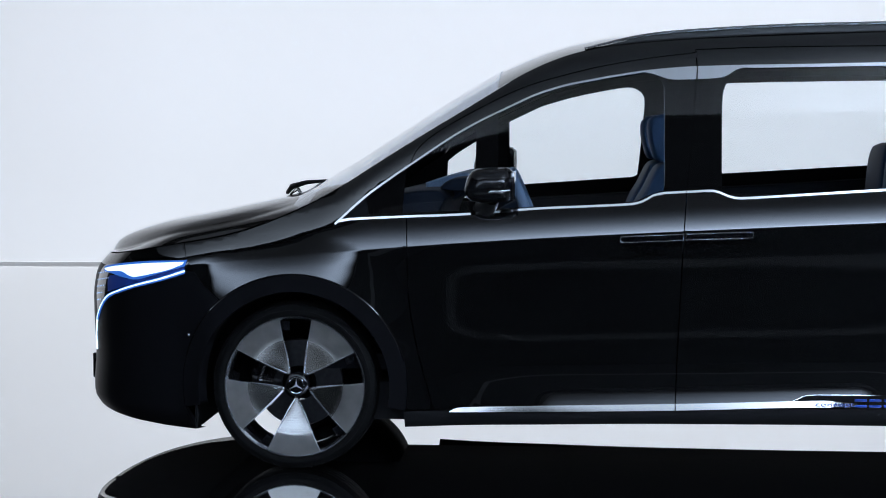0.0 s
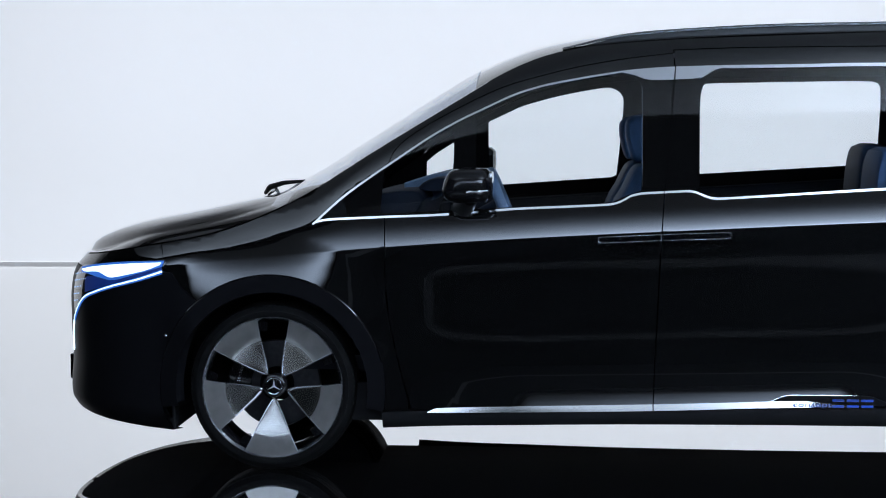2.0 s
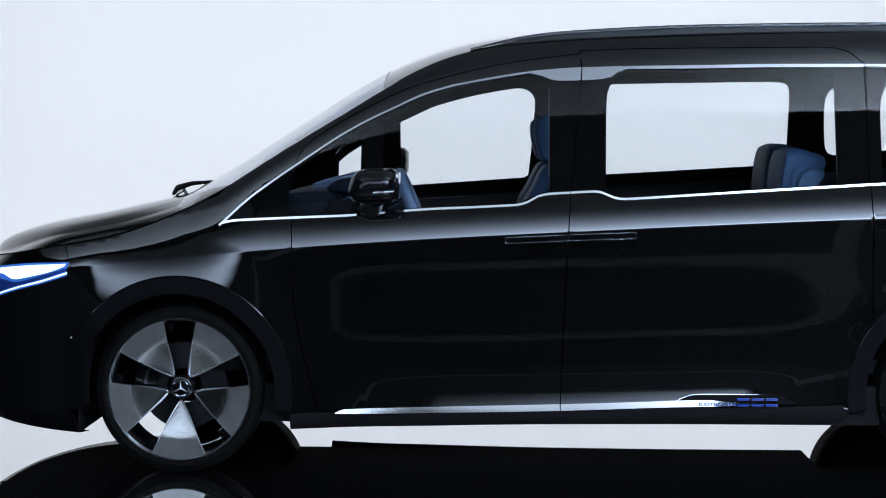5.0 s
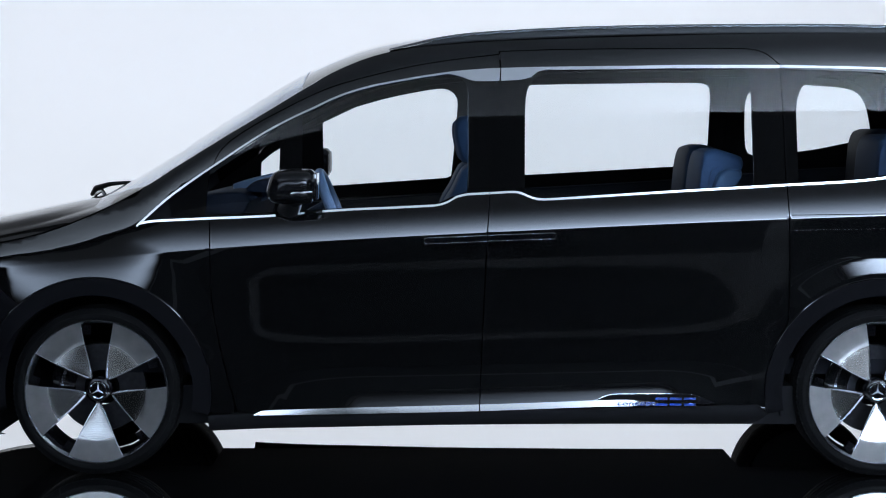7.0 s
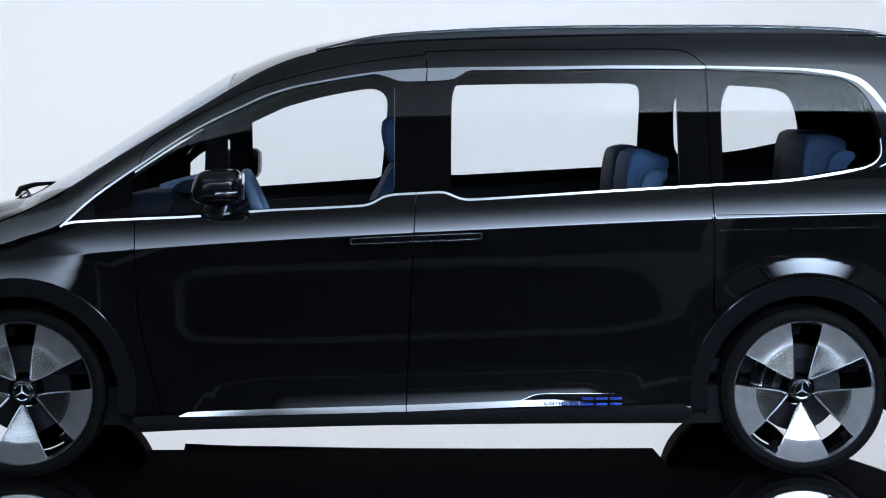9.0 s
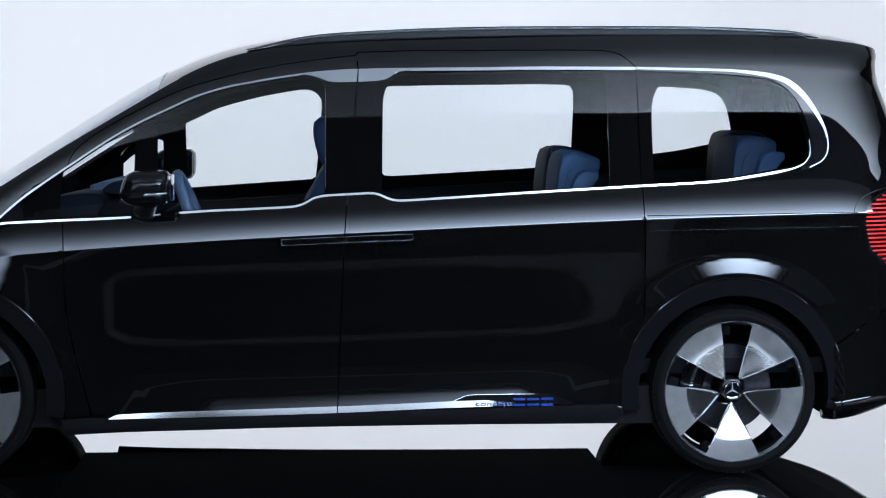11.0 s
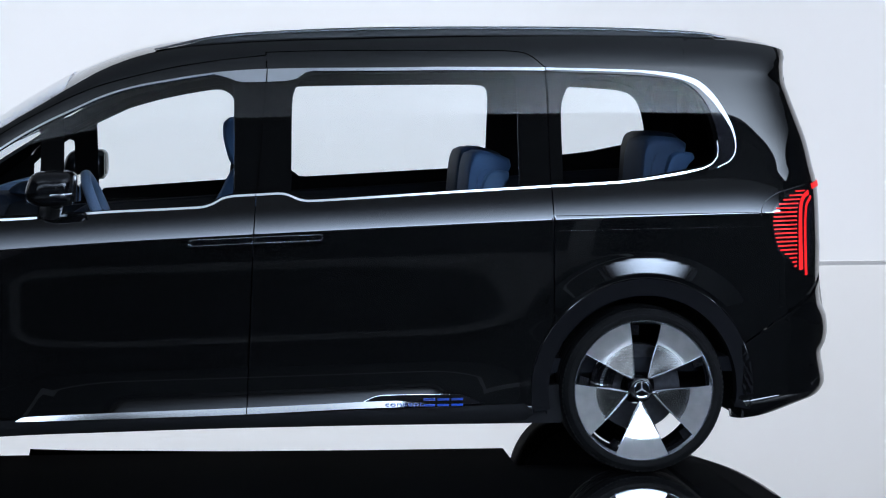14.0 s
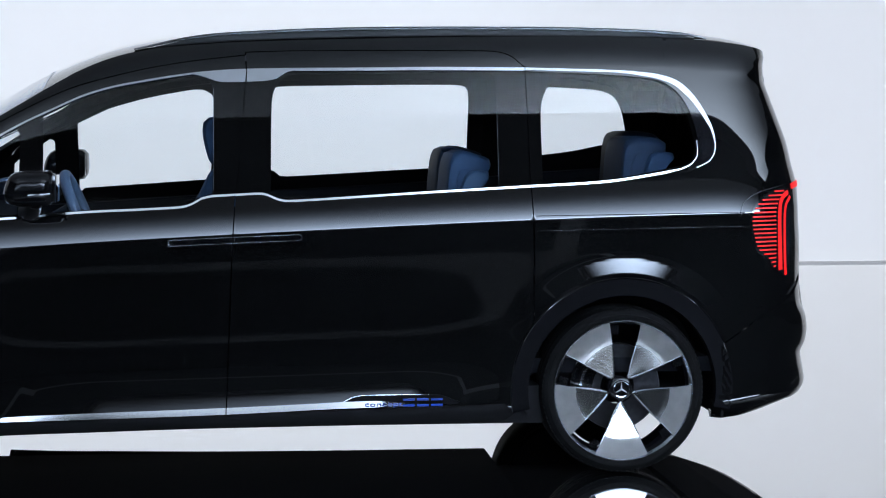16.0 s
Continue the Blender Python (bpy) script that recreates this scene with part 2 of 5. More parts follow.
# ---- curves ----
def pchip(xs, ys, x):
    """Monotone cubic through the knots; straight on past the ends."""
    xs, ys, x = np.asarray(xs, float), np.asarray(ys, float), np.asarray(x, float)
    h, d = np.diff(xs), np.diff(ys) / np.diff(xs)
    m = np.zeros_like(ys)
    for i in range(1, len(xs) - 1):
        if d[i - 1] * d[i] > 0:
            w1, w2 = 2 * h[i] + h[i - 1], h[i] + 2 * h[i - 1]
            m[i] = (w1 + w2) / (w1 / d[i - 1] + w2 / d[i])
    m[0], m[-1] = d[0], d[-1]
    k = np.clip(np.searchsorted(xs, x) - 1, 0, len(xs) - 2)
    t = (x - xs[k]) / h[k]
    c = np.clip(t, 0, 1)
    y = (ys[k] * (1 + 2 * c) * (1 - c) ** 2 + h[k] * m[k] * c * (1 - c) ** 2 + ys[k + 1] * c * c * (3 - 2 * c) - h[k] * m[k + 1] * c * c * (1 - c))
    return y + np.where(t < 0, t * h[k] * m[k], 0) + np.where(t > 1, (t - 1) * h[k] * m[k + 1], 0)


def curve(*pts):
    xs, ys = zip(*pts)
    return lambda x: pchip(xs, ys, x)


def flow(*pts):
    """A line with an even bend (natural cubic spline), straight on past the ends."""
    xs, ys = (np.array(a, float) for a in zip(*pts))
    n, h = len(xs), np.diff(xs)
    A, b = np.eye(n), np.zeros(n)
    for i in range(1, n - 1):
        A[i, i - 1:i + 2] = h[i - 1], 2 * (h[i - 1] + h[i]), h[i]
        b[i] = 6 * ((ys[i + 1] - ys[i]) / h[i] - (ys[i] - ys[i - 1]) / h[i - 1])
    M = np.linalg.solve(A, b)

    def at(x):
        x = np.asarray(x, float)
        k = np.clip(np.searchsorted(xs, x) - 1, 0, n - 2)
        c = np.clip(x, xs[0], xs[-1])
        p, q = (xs[k + 1] - c) / h[k], (c - xs[k]) / h[k]
        y = p * ys[k] + q * ys[k + 1] + ((p ** 3 - p) * M[k] + (q ** 3 - q) * M[k + 1]) * h[k] ** 2 / 6
        s0 = (ys[1] - ys[0]) / h[0] - h[0] * M[1] / 6
        s1 = (ys[-1] - ys[-2]) / h[-1] + h[-1] * M[-2] / 6
        return y + np.where(x < xs[0], (x - xs[0]) * s0, 0) + np.where(x > xs[-1], (x - xs[-1]) * s1, 0)
    return at


def spline(pts, step=0.02, closed=False):
    """A smooth line (Catmull-Rom) through points, in short steps. A point with a third value 0 is a corner."""
    out = []
    n = len(pts)
    P = [np.array(p[:2], float) for p in pts]
    corner = [len(p) > 2 for p in pts]
    for i in range(n if closed else n - 1):
        a, b = P[i], P[(i + 1) % n]
        ta = (b - P[i - 1]) / 2 if (i or closed) and not corner[i] else b - a
        tb = (P[(i + 2) % n] - a) / 2 if (i + 2 < n or closed) and not corner[(i + 1) % n] else b - a
        L = np.linalg.norm(b - a)
        for v in (ta, tb):
            q = np.linalg.norm(v)
            if q > 1e-9:
                v *= min(1.0, 1.2 * L / q)
        m = max(1, int(L / step))
        for k in range(m):
            t = k / m
            out.append(a * (1 + 2 * t) * (1 - t) ** 2 + ta * t * (1 - t) ** 2 + b * t * t * (3 - 2 * t) - tb * t * t * (1 - t))
    if not closed:
        out.append(P[-1])
    return [tuple(p) for p in out]


def inset(poly, d):
    """A closed line drawn in by d metres."""
    p = np.array(poly)
    area = np.sum(p[:, 0] * np.roll(p[:, 1], -1) - np.roll(p[:, 0], -1) * p[:, 1])
    e = np.roll(p, -1, 0) - p
    e /= np.maximum(np.linalg.norm(e, axis=1), 1e-9)[:, None]
    nrm = np.stack([-e[:, 1], e[:, 0]], 1) * (1 if area > 0 else -1)
    v = nrm + np.roll(nrm, 1, 0)
    v /= np.maximum(np.sum(v * v, 1), 0.5)[:, None] / 2
    return [tuple(q) for q in p + v * d]


def inside(poly, pts):
    x, y = pts[:, 0], pts[:, 1]
    p = np.array(poly)
    q = np.roll(p, -1, 0)
    hit = np.zeros(len(pts), bool)
    for (x0, y0), (x1, y1) in zip(p, q):
        if y0 != y1:
            hit ^= ((y0 > y) != (y1 > y)) & (x < (x1 - x0) * (y - y0) / (y1 - y0) + x0)
    return hit


# ---- the form of the van's flank: lines along it, as height and distance in from the widest place ----
XA, XB = -0.30, 3.35            # between these the flank runs straight, before and behind it turns round the corners
NF, NR = 2.5, 4.0
nose_x = curve((0.100, -0.900), (0.180, -0.962), (0.215, -0.984), (0.243, -0.996), (0.277, -0.997), (0.418, -0.988), (0.528, -0.994), (0.649, -0.995), (0.746, -0.983), (0.806, -0.956), (0.850, -0.916), (1.000, -0.780))
tail_x = curve((0.150, 3.600), (0.210, 3.740), (0.250, 3.860), (0.295, 3.970), (0.339, 3.983), (0.400, 3.973), (0.461, 3.962), (0.510, 3.984), (0.559, 3.991), (0.620, 3.982), (0.681, 3.954), (0.766, 3.947), (0.912, 3.943), (1.033, 3.934), (1.153, 3.928), (1.250, 3.906), (1.346, 3.884), (1.442, 3.849), (1.537, 3.813), (1.609, 3.791), (1.656, 3.793), (1.697, 3.807), (1.780, 3.817))
Z0 = curve((-1.05, 0.238), (-0.97, 0.221), (-0.90, 0.205), (-0.79, 0.188), (-0.63, 0.171), (-0.41, 0.155), (0.42, 0.178), (0.85, 0.194), (1.51, 0.207), (2.42, 0.211), (3.52, 0.212), (3.59, 0.216), (3.71, 0.236), (3.83, 0.270), (4.0, 0.322))
Z1 = curve((-1.042, 0.275), (-0.471, 0.261), (0.400, 0.254), (0.626, 0.256), (1.513, 0.272), (2.453, 0.292), (3.494, 0.304), (4.005, 0.370))
ZC = flow((-1.048, 0.774), (-0.573, 0.815), (-0.190, 0.854), (0.188, 0.888), (0.462, 0.909), (0.968, 0.944), (1.547, 0.976), (2.297, 1.013), (2.710, 1.031), (3.573, 1.058), (4.002, 1.068))
ZB = flow((-1.049, 0.808), (-0.574, 0.854), (-0.239, 0.900), (0.002, 0.960), (0.197, 1.007), (0.441, 1.025), (0.687, 1.036), (1.348, 1.080), (1.856, 1.110), (2.721, 1.167), (3.085, 1.198), (4.003, 1.234))
ZD = flow((-1.049, 0.827), (-0.574, 0.873), (-0.239, 0.929), (0.001, 1.014), (0.162, 1.054), (0.278, 1.119), (0.466, 1.237), (0.738, 1.408), (0.955, 1.512), (1.182, 1.570), (1.410, 1.607), (1.778, 1.626), (2.713, 1.634), (3.188, 1.622), (4.004, 1.568))
ZT = flow((-1.049, 0.837), (-0.822, 0.855), (-0.479, 0.913), (-0.235, 0.961), (-0.047, 1.028), (0.118, 1.108), (0.294, 1.218), (0.521, 1.361), (0.729, 1.488), (0.906, 1.594), (1.084, 1.670), (1.282, 1.711), (1.679, 1.743), (2.481, 1.767), (3.290, 1.768), (3.596, 1.752), (3.800, 1.723), (4.004, 1.690))
EDGE_LEAN = 0.165
WHEELS = ((0.0, 0.34), (3.1, 0.34))


def smooth(t):
    t = np.clip(t, 0, 1)
    return t * t * (3 - 2 * t)


def flank_y(x, z):
    """How far in from the widest place the skin lies, before the corners turn: the lean of the skin is given at heights, and summed."""
    x, z = np.broadcast_arrays(np.asarray(x, float), np.asarray(z, float))
    z0, z1, zc, zb, zd, zt = Z0(x), Z1(x), ZC(x), ZB(x), ZD(x), ZT(x)
    door = smooth((x - 0.25) / 0.80) * smooth((2.82 - x) / 0.60)
    glass_on = smooth((x - 0.05) / 0.30)
    pillar = smooth((1.05 - x) / 0.45)
    wing = smooth((0.72 - x) / 0.64) * smooth((x + 0.48) / 0.18)     # over the front wheel the crease runs out
    h = np.maximum(zt - zc, 0.03)
    knots = [(z0 - 0.05, -1.4 + 0 * x), (z0 + 0.02, -0.9 + 0 * x), (z1 - 0.012, -0.12 + 0 * x), (z1 + 0.004, 0.288 * door - 0.03), (z1 + 0.03, 0.271 * door - 0.02), (z1 + 0.06, 0.262 * door - 0.02), (z1 + 0.11, 0.235 * door - 0.02), (z1 + 0.20, -0.01 + 0 * x),
             (0.5 * zc + 0.14, -0.05 - 0.03 * door + 0.15 * wing), (zc - 0.14, -0.085 + 0.175 * wing), (zc - 0.06, -0.07 + 0.175 * wing), (zc - 0.007, -0.03 + 0.175 * wing), (zc, EDGE_LEAN + 0 * x), (zc + 0.35 * (zb - zc), EDGE_LEAN + 0.02 + 0.01 * (1 - glass_on)), (zc + 0.65 * (zb - zc), EDGE_LEAN + 0.045 + 0.03 * (1 - glass_on)), (zb - 0.004, EDGE_LEAN + 0.072 + 0.12 * (1 - glass_on)),
             (zb + 0.15 * (zd - zb), 0.38 * (1 - glass_on) + 0.238 * glass_on), (zd + 0.004, 0.46 * (1 - glass_on) + 0.30 * glass_on), (zd + 0.024, 0.48 * (1 - glass_on) + (0.30 + 0.10 * pillar) * glass_on), (zd + 0.45 * (zt - zd), 1.1 * (1 - glass_on) + (0.62 - 0.12 * pillar) * glass_on), (zt, 1.3 + 0.3 * glass_on)]
    Z, S = np.array([k[0] + 0 * x for k in knots]), np.array([k[1] + 0 * x for k in knots])
    for i in range(1, len(Z)):
        Z[i] = np.maximum(Z[i], Z[i - 1] + 1e-4)
    H = np.diff(Z, axis=0)
    part_y = 0.5 * (S[1:] + S[:-1]) * H
    Y = np.concatenate([np.zeros((1,) + x.shape), np.cumsum(part_y, 0)])
    Y = Y - Y[12] - 0.018                  # the shoulder line is the widest place
    out = Y[0] + (z - Z[0]) * S[0]
    for i in range(len(H)):
        t = np.clip((z - Z[i]) / H[i], 0, 1)
        y = Y[i] + H[i] * (S[i] * t + (S[i + 1] - S[i]) * t * t / 2)
        out = np.where(z >= Z[i], y, out)
    out = np.where(z > Z[-1], Y[-1] + (z - Z[-1]) * S[-1], out)
    for cx, cz in WHEELS:                      # the flared arches
        r = np.hypot(x - cx, z - cz)
        d = np.clip(0.620 - r, 0, 0.1665)
        top = np.clip((z - cz) / np.maximum(r, 0.05), 0, 1)
        if cx > 1:                             # a rolled shoulder over the rear arch
            t = (0.578 - np.maximum(r, 0.474)) / 0.045
            t1 = np.clip(t, 0, 1)
            out = out - 0.232 * 0.045 * (t1 ** 3 - t1 ** 4 / 2 + np.maximum(t - 1, 0)) * smooth((top - 0.40) / 0.42)
        else:
            out = out - 0.110 * (d - 0.06 * (1 - np.exp(-d / 0.06))) * smooth((top - 0.22) / 0.45)
    return out


def to_u(x, z):
    """The running length round the van for a place on its side: x on the straight, an angle round the corners."""
    x, z = np.broadcast_arrays(np.asarray(x, float), np.asarray(z, float))
    f = np.arcsin(np.clip((XA - x) / (XA - nose_x(z)), 0, 1))
    r = np.arcsin(np.clip((x - XB) / (tail_x(z) - XB), 0, 1))
    return np.where(x < XA, XA - 0.8 * f, np.where(x > XB, XB + 0.62 * r, x))


U_NOSE, U_TAIL = XA - 0.8 * math.pi / 2, XB + 0.62 * math.pi / 2


def skin(u, z, out=0.0):
    """The place on the near flank at running length u and height z."""
    u, z = np.broadcast_arrays(np.asarray(u, float), np.asarray(z, float))
    f, r = np.clip((XA - u) / 0.8, 0, math.pi / 2), np.clip((u - XB) / 0.62, 0, math.pi / 2)
    sf, sr = np.sin(f), np.sin(r)
    x = np.where(u < XA, XA - (XA - nose_x(z)) * sf, np.where(u > XB, XB + (tail_x(z) - XB) * sr, u))
    k = np.where(u < XA, (1 - np.minimum(sf, 1) ** NF + 1e-12) ** (1 / NF), np.where(u > XB, (1 - np.minimum(sr, 1) ** NR + 1e-12) ** (1 / NR), 1.0))
    y = YC - (YC - flank_y(x, z)) * k
    p = np.stack([x, y, z], -1)
    return p if out == 0 else p + out * skin_normal(u, z)


def skin_normal(u, z, e=0.002):
    a = skin(u + e, z) - skin(u - e, z)
    b = skin(u, z + e) - skin(u, z - e)
    n = np.cross(a, b)
    return n / np.maximum(np.linalg.norm(n, axis=-1, keepdims=True), 1e-12)


def fill(poly, holes, step, rows, in_u=False, rings=()):
    """Points and triangles that fill a closed line (x, z), in running length and height."""
    lines = [poly, *holes]
    loops, verts, edges = [], [], []
    for ln in lines:
        a = np.array(ln)
        w = a if in_u else np.stack([to_u(a[:, 0], a[:, 1]), a[:, 1]], 1)
        s = len(verts)
        verts += [tuple(p) for p in w]
        edges += [(s + i, s + (i + 1) % len(w)) for i in range(len(w))]
        loops.append(w)
    outer = loops[0]
    lo, hi = outer.min(0), outer.max(0)
    gu, gz = np.meshgrid(np.arange(lo[0] + step / 2, hi[0], step), np.arange(lo[1] + step / 2, hi[1], step))
    gu = gu + (np.arange(gu.shape[0]) % 2)[:, None] * step / 2
    pts = [np.stack([gu.ravel(), gz.ravel()], 1)]
    for r in rows:
        us = np.arange(lo[0], hi[0], step)
        pts[0] = pts[0][np.abs(pts[0][:, 1] - r(pts[0][:, 0])) > 0.4 * step]
        for d in (-0.0015, 0.0015):
            pts.append(np.stack([us, r(us) + d], 1))
    for cx, cz, r in rings:
        pts[0] = pts[0][np.abs(np.hypot(pts[0][:, 0] - cx, pts[0][:, 1] - cz) - r) > 0.4 * step]
        a = np.arange(0.3, math.pi - 0.3, 0.6 * step / r)
        pts.append(np.stack([cx + r * np.cos(a), cz + r * np.sin(a)], 1))
    pts = np.concatenate(pts)
    keep = inside(outer, pts)
    for h in loops[1:]:
        keep &= ~inside(h, pts)
    pts = pts[keep]
    if len(pts):
        edge_pts = np.concatenate(loops)
        d = np.min(np.hypot(pts[:, None, 0] - edge_pts[None, :, 0], pts[:, None, 1] - edge_pts[None, :, 1]), 1)
        pts = pts[d > 0.006]
    allv = [Vector(v) for v in verts] + [Vector(p) for p in pts]
    ov, _, of, *_ = delaunay_2d_cdt(allv, edges, [], 0, 1e-6)
    ov = np.array([(v.x, v.y) for v in ov])
    tri = np.array([f for f in of if len(f) == 3])
    mid = ov[tri].mean(1)
    ok = inside(outer, mid)
    for h in loops[1:]:
        ok &= ~inside(h, mid)
    return ov, tri[ok], loops


def shell(name, poly, mat, parent, holes=(), out=0.0, thick=0.02, step=0.03, rows=(), far=False, label="", in_u=False, tilt=0.0, rings=()):
    """A skin panel with turned-in edges, on the near flank or, mirrored, on the far one."""
    ov, tri, loops = fill(poly, list(holes), step, rows, in_u, rings)
    P = skin(ov[:, 0], ov[:, 1], out)
    N = skin_normal(ov[:, 0], ov[:, 1])
    a, b, c = P[tri[:, 0]], P[tri[:, 1]], P[tri[:, 2]]
    flip = np.sum(np.cross(b - a, c - a) * N[tri[:, 0]], 1) < 0
    tri[flip] = tri[flip][:, ::-1]
    if tilt:                                    # a face dressed to lean further back than the skin
        N = N + np.array((0, 0, tilt))
        N /= np.linalg.norm(N, axis=1)[:, None]
    verts, norms, faces = list(P), list(N), [tuple(t) for t in tri]
    for k, w in enumerate(loops):
        area = np.sum(w[:, 0] * np.roll(w[:, 1], -1) - np.roll(w[:, 0], -1) * w[:, 1])
        way = (1 if area > 0 else -1) * (1 if k == 0 else -1)
        q, nn = skin(w[:, 0], w[:, 1], out), skin_normal(w[:, 0], w[:, 1])
        t = np.roll(q, -1, 0) - np.roll(q, 1, 0)
        side = np.cross(t, nn) * way
        side /= np.maximum(np.linalg.norm(side, axis=1), 1e-9)[:, None]
        s, n = len(verts), len(w)
        verts += list(q) + list(q - nn * thick)
        norms += list(side) * 2
        for i in range(n):
            j = (i + 1) % n
            f = (s + i, s + n + i, s + n + j, s + j)
            faces.append(f if way > 0 else f[::-1])
    V, Nn = np.array(verts), np.array(norms)
    if far:
        V = V * (1, -1, 1) + (0, 2 * YC, 0)
        Nn = Nn * (1, -1, 1)
        faces = [f[::-1] for f in faces]
    me = bpy.data.meshes.new(name)
    me.from_pydata(V.tolist(), [], [list(map(int, f)) for f in faces])
    me.polygons.foreach_set("use_smooth", [True] * len(me.polygons))
    me.normals_split_custom_set_from_vertices(Nn.tolist())
    return link_mesh(name, me, mat, parent, label)


def band(name, upper, lower, mat, parent, out=0.004, thick=0.012, far=False, label="", tilt=0.0):
    """A strip of trim on the skin between two lines that run the same way."""
    return shell(name, list(upper) + list(lower)[::-1], mat, parent, out=out, thick=thick, step=0.05, far=far, label=label, tilt=tilt)


def shifted(line, dx, dz):
    return [(x + dx, z + dz) for x, z in line]

# ---- the studio ----
def slab(name, lo, hi, mat, label, category, kind="structure", at=None):
    at = Vector(at or ((lo[0] + hi[0]) / 2, (lo[1] + hi[1]) / 2, (lo[2] + hi[2]) / 2))
    bm = bmesh.new()
    add_box(bm, Vector(lo) - at, Vector(hi) - at)
    ob = part(name, bm, mat, None, smooth=False)
    ob.location = at
    return tagged(ob, label, category, kind=kind)


# Light on the wall and its foot edge comes from graded emission.
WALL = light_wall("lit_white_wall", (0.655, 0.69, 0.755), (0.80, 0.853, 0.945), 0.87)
slab("floor", (-16, -14, -0.1), (20, WALL_Y + 1.6, 0), FLOOR, "polished mirror-like pale studio floor", "floor")
slab("wall_back", (-16, WALL_Y, 0.027), (20, WALL_Y + 0.3, 9), WALL, "seamless white studio wall with its light put into its glow", "wall", at=(0.2, WALL_Y, 1.5)).rotation_euler.z = WALL_TURN
slab("baseboard", (-16, WALL_Y - 0.012, 0.0), (20, WALL_Y + 0.3, 0.025), light_wall("dim_wall_edge", (0.30, 0.32, 0.35), (0.36, 0.38, 0.42), 0.8), "narrow dim edge along the foot of the lit wall", "trim", at=(0.2, WALL_Y, 0.01)).rotation_euler.z = WALL_TURN
slab("wall_front", (-16, -14.3, 0), (20, -14, 9), GREYWALL, "dark painted wall at the unlit end of the studio", "wall")
for nm, lo, hi in (("trim_left", (-1.42, 0.0), (-1.14, 2.64)), ("trim_right", (5.45, 0.0), (5.75, 2.64)), ("trim_top", (-1.138, 2.40), (5.448, 2.64))):
    slab(nm, (lo[0], -13.99, lo[1]), (hi[0], -13.93, hi[1]), PALEWALL, "pale painted frame round the wide dark studio gate", "trim")
# Unseen side wall, greyed to put a faint reflection on the front bumper.
slab("wall_left", (-16.3, -14, 0), (-16, WALL_Y + 1.4, 9), GREYFILL, "unseen dark grey side wall added to lift the front bumper", "wall")
slab("wall_right", (20, -14, 0), (20.3, WALL_Y + 1.4, 9), BLACKOUT, "black drape along the studio side", "wall")
slab("ceiling", (-16, -14, 9), (20, WALL_Y + 1.6, 9.2), BLACKOUT, "black studio ceiling", "ceiling")


EDGE_Y = 6.1        # how far the light reaches over the near flank


def overhead_light():
    """The wide soft light that hangs over the van: a frame with a diffuser."""
    top = thing("overhead_softbox", "wide white overhead soft light with a thin black housing", "studio light", (1.5, 0, 5.2))
    bm = bmesh.new()
    add_box(bm, (-8.2, -EDGE_Y - 0.15, 0.0), (11.2, 4.35, 0.25), 0.02)
    part("housing", bm, TRIM, top)
    for x in (-6.5, 9.5):
        for y in (-EDGE_Y + 0.4, 1.6):
            bm = bmesh.new()
            tube(bm, [(x, y, 0.24), (x, y, 3.81)], 0.02, 8)
            part("hanger", bm, TRIM, top, "thin black hanging rod")
    bm = bmesh.new()
    add_box(bm, (-8.0, -EDGE_Y, -0.02), (11.0, 4.2, -0.002))
    part("diffuser", bm, soft_box("softbox_diffuser", 2.7, 0.035, -EDGE_Y, 3.0, (0.66, 0.80, 1.0), 4.0), top, "glowing white diffuser", smooth=False)


